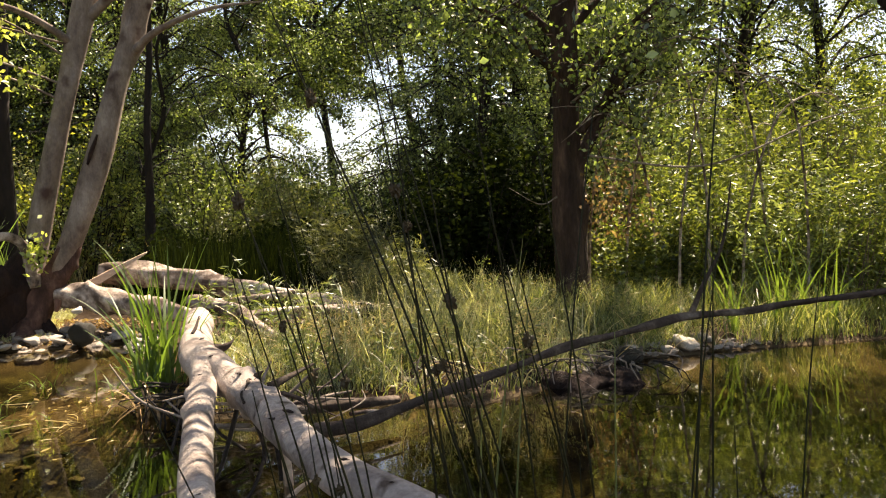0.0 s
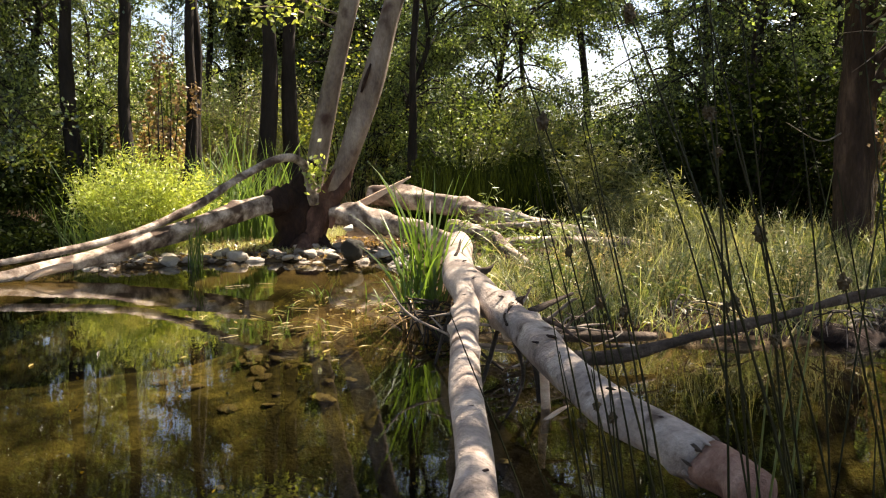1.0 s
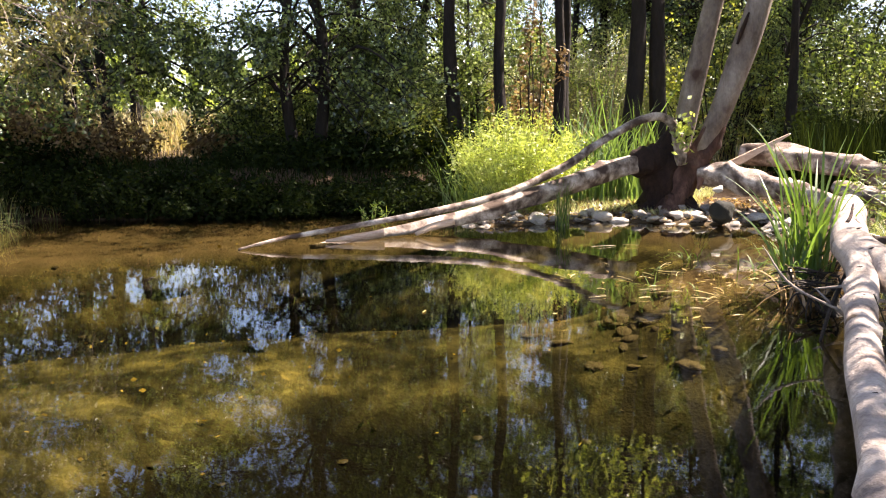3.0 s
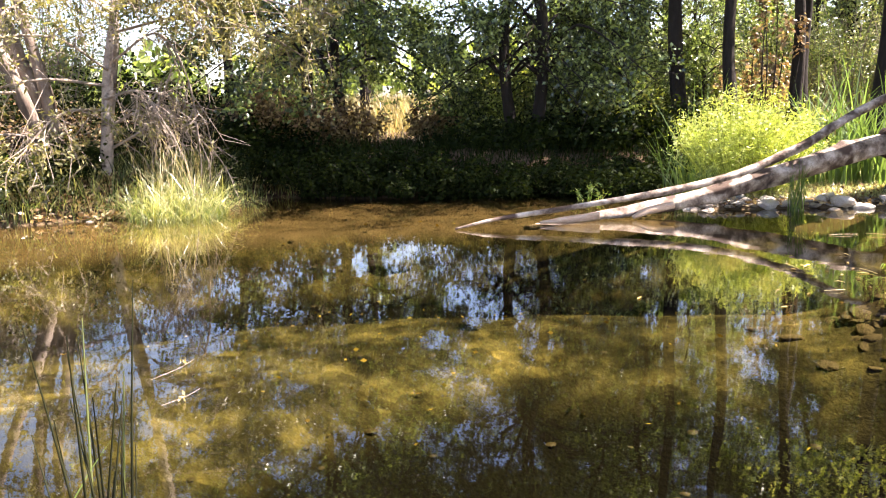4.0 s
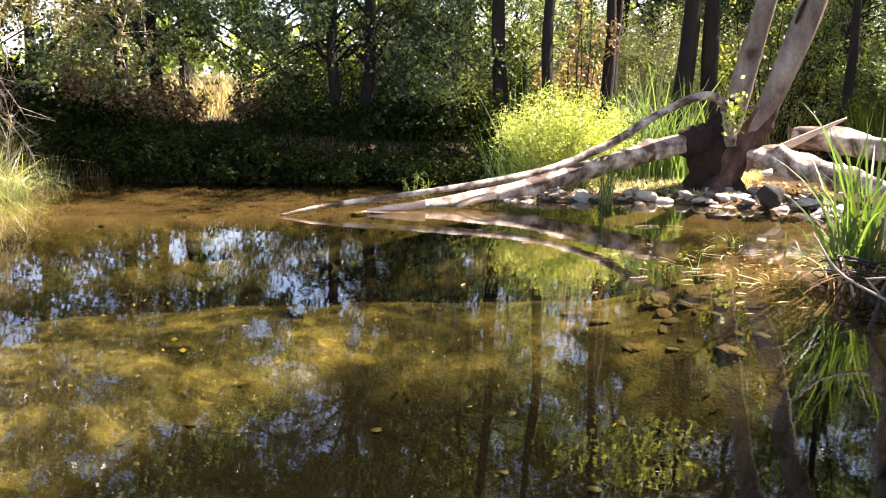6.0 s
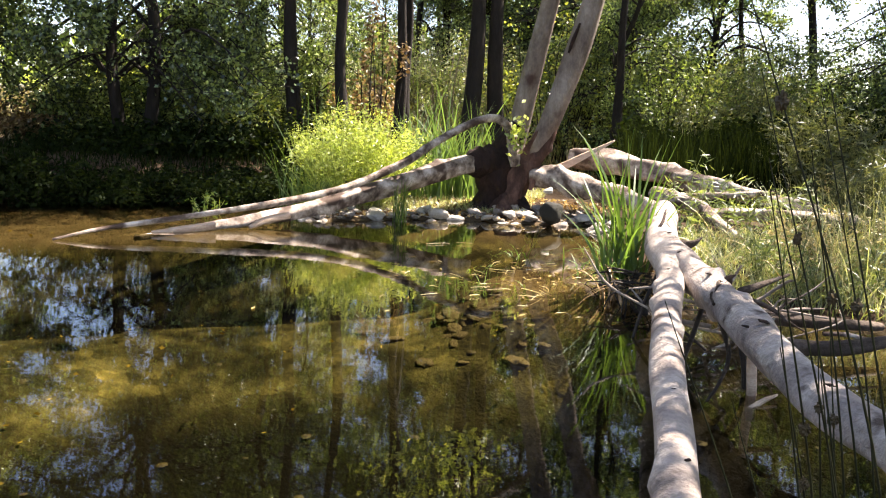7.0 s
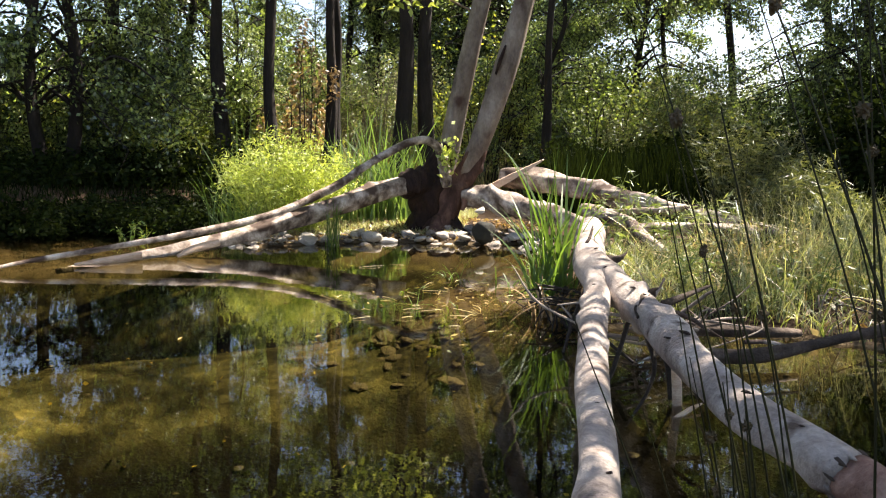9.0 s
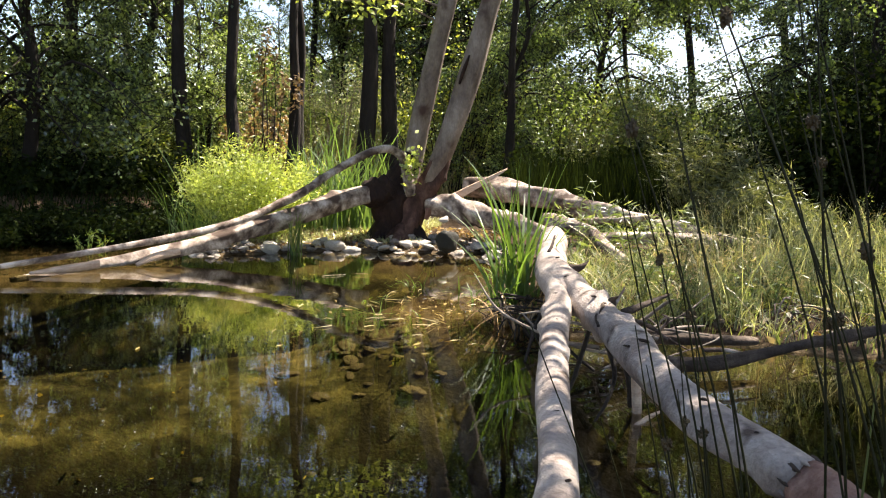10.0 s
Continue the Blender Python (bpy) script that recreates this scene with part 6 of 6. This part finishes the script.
                    p = a + (b - a) * g.uniform(0, 1.3, (n, 1)) + g.normal(size=(n, 3)) * 0.03
                    lv.add(*leaves(p, g.normal(size=(n, 3)) * 0.7 + np.array([0, 0, 0.3]), 0.07, g, 0.32))
    tagged(part("branchwork", s.mesh("branchwork", TWIG), top, "tangled bare grey twigs"), kind="stuff")
    part("foliage", lv.mesh("foliage", OLIVE), top)

islet_willow()


# ---- floating and sunken things ----
SNAGS = [stone_mesh(160, 0.7), stone_mesh(161, 0.8)]
for me in SNAGS:
    me.materials.append(WET_WOOD)


COBBLES = [stone_mesh(170 + i, 0.3) for i in range(5)]
for me in COBBLES:
    me.materials.append(COBBLE)


def bed_cobbles():
    """Smooth cobbles under the shallow water, thickest off the fallen fork."""
    g = rng(790)
    spots = np.column_stack([g.normal(-0.85, 0.36, 90), g.normal(4.95, 0.4, 90)])
    for x, y in spots:
        z = on_ground(x, y)
        if z < -0.08 and x < -0.12 and y > 4.4:
            r = 0.035 + 0.07 * g.uniform() ** 1.6
            place_stone(x, y, r, g, COBBLES, z - r * 0.42, "cobble", "smooth olive-brown cobble lying on the stream bed", "bed cobbles")


bed_cobbles()


def water_weeds():
    g = rng(780)
    sedge('dead_sedge', 'drooping brown dead sedge leaves at the clump foot', -0.12, 4.85, 70, 0.2, 0.34, 1.5, 0.02, DEAD_LEAF, 779, 2.2)
    for i, (x, y, n, h) in enumerate(((-0.95, 6.1, 12, 0.28), (-0.55, 5.9, 9, 0.22), (-1.2, 5.5, 8, 0.16), (-0.75, 4.9, 9, 0.14), (-0.4, 5.5, 14, 0.25), (-0.45, 6.5, 10, 0.3), (-1.0, 5.0, 8, 0.12))):
        sedge("water_weed", "thin green weed rising from the shallows", x, y, n, 0.1, h + 0.06, 1.2, 0.012, BLADE, 781 + i, 1.6)
    sedge("blade_clump", "few broad green blades among the near rushes", *polar(72.5, 1.6)[:2], 6, 0.09, 0.55, 0.5, 0.014, BLADE, 1790, 1.2)
    for i, (a, b) in enumerate((((-2.95, 1.55), (-3.04, 1.8)), ((-2.66, 1.42), (-2.7, 1.6)))):
        a, b = np.array(a), np.array(b)
        c = (a + b) / 2 + np.array([0.012, 0.0])
        top = thing("floating_twig", "small pale twig with a withered flower on the water", "twig", "floating twigs", at=(*c, 0.0))
        part("stalk", Soup().add(*tube([(*(a - c), 0.006, 0.0008), (0, 0.02, 0.009, 0.0012), (*(b - c), 0.008, 0.001)], 10, 5, 0.1, i, 0, False)).mesh("stalk", TWIG), top)
        q = np.tile([(*(b - c) * (0.5 - i * 0.6), 0.015)], (9, 1)) + g.normal(size=(9, 3)) * np.array([0.008, 0.008, 0.002])
        part("flower", Soup().add(*leaves(q, g.normal(size=(9, 3)) + np.array([0, 0, 0.4]), 0.02, g, 0.5)).mesh("flower", DRY_GRASS), top)
    n = 36
    p = np.column_stack([-0.75 + g.normal(size=n) * 0.45, 5.2 + g.normal(size=n) * 0.6])
    a = g.uniform(0, 2 * np.pi, n)
    ln = g.uniform(0.05, 0.22, n)
    s = Soup()
    for (x, y), t, l in zip(p, a, ln):
        dx, dy = math.cos(t) * l / 2, math.sin(t) * l / 2
        z = 0.004 + g.uniform(0, 0.012)
        s.add(*tube([(x - dx, y - dy, z, 0.0022), (x + g.normal() * 0.01, y + g.normal() * 0.01, z + 0.004, 0.002), (x + dx, y + dy, z, 0.0012)], 4, 3, 0, 0, 0, False))
    tagged(part("floating_straw", s.mesh("floating_straw", DRY_GRASS)), "pale straw floating near the fallen trunk", "straw", kind="stuff")


water_weeds()


def floating_leaves():
    g = rng(800)
    n = 150
    p = np.column_stack([-0.75 + g.normal(size=n) * 0.42, 5.2 + g.normal(size=n) * 0.5, np.full(n, 0.004)])
    way = np.column_stack([g.normal(size=(n, 2)), g.normal(size=n) * 0.1])
    v, f = leaves(p, way, 0.07, g, 0.3, 0.05)
    v[:, 2] = 0.003 + np.abs(v[:, 2] - 0.004) * 0.4
    tagged(part("leaf_litter", Soup().add(v, f).mesh("leaf_litter", FLOAT_LEAF)), "yellowed leaves floating near the fallen trunk", "leaves", kind="stuff")
    n = 260
    p = np.column_stack([g.uniform(-6, 0.2, n), g.uniform(2.2, 6.0, n)])
    z = ground_height(p[:, 0], p[:, 1])
    p = np.column_stack([p, z + 0.02])
    v, f = leaves(p, np.column_stack([g.normal(size=(n, 2)), g.normal(size=n) * 0.08]), 0.034, g, 0.62, 0.05)
    tagged(part("sunken_leaves", Soup().add(v, f).mesh("sunken_leaves", GOLD_LEAF)), "yellow leaves lying on the stream bed", "leaves", kind="stuff")
    s = Soup()
    n = 900
    p = np.column_stack([g.uniform(-7, 4, n), g.uniform(1.2, 7.5, n)])
    z = ground_height(p[:, 0], p[:, 1])
    th = np.linspace(0, 2 * np.pi, 9, endpoint=False)
    for (x, y), zz in zip(p, z):
        if zz > -0.06:
            continue
        r = 0.012 + 0.03 * g.uniform() ** 2.4
        sq = g.uniform(0.6, 1.0)
        a = g.uniform(0, 6.3)
        ca, sa = math.cos(a), math.sin(a)
        ring = []
        for q, h in ((1.0, -0.12), (0.8, 0.04), (0.35, 0.1)):
            u, w = np.cos(th) * r * q * g.uniform(0.9, 1.1, 9), np.sin(th) * r * q * sq
            ring.append(np.column_stack([x + u * ca - w * sa, y + u * sa + w * ca, np.full(9, zz + h * r)]))
        v = np.concatenate(ring)
        k = np.arange(9)
        m = (k + 1) % 9
        s.add(v, [np.concatenate([np.stack([k, m, m + 9, k + 9], 1), np.stack([k + 9, m + 9, m + 18, k + 18], 1)]), [np.arange(18, 27)]])
    tagged(part("pebbles", s.mesh("pebbles", PEBBLE)), "brown pebbles scattered on the stream bed", "pebbles", kind="stuff")
    for k, (x, y, w, turn) in enumerate(((-3.98, 3.88, 0.15, 20), (-4.2, 4.02, 0.09, 80), (-3.1, 4.0, 0.06, 10), (-3.16, 4.06, 0.05, 70))):
        ob = new("sunken_snag", SNAGS[k % 2])
        ob.matrix_basis = pose(x, y, -0.05, 0, 0, turn) @ Matrix.Diagonal((w, w * 0.7, 0.07, 1))
        tagged(ob, "dark waterlogged snag just breaking the surface", "snag", "snags")


floating_leaves()


# ---- far woods and hedge, all round ----
def far_woods():
    g = rng(900)
    s = Soup()
    for i in range(150):
        b = g.uniform(-180, 180)
        if -15.5 < b < -7.5 or 68 < b < 77:
            continue
        d = g.uniform(46, 80)
        c = polar(b, d)
        w, h = g.uniform(3, 6), g.uniform(2.5, 6.5)
        n = 260
        p = unit(g.normal(size=(n, 3))) * g.uniform(0.5, 1.0, (n, 1)) * np.array([w, w, h * 0.5]) + np.array([c[0], c[1], 0.8 + h * 0.5])
        s.add(*leaves(p, g.normal(size=(n, 3)), 0.9, g, 0.8))
    tagged(part("far_woods", s.mesh("far_woods", LIT_ALDER)), "distant green woods round the meadow", "woods", kind="stuff")


far_woods()
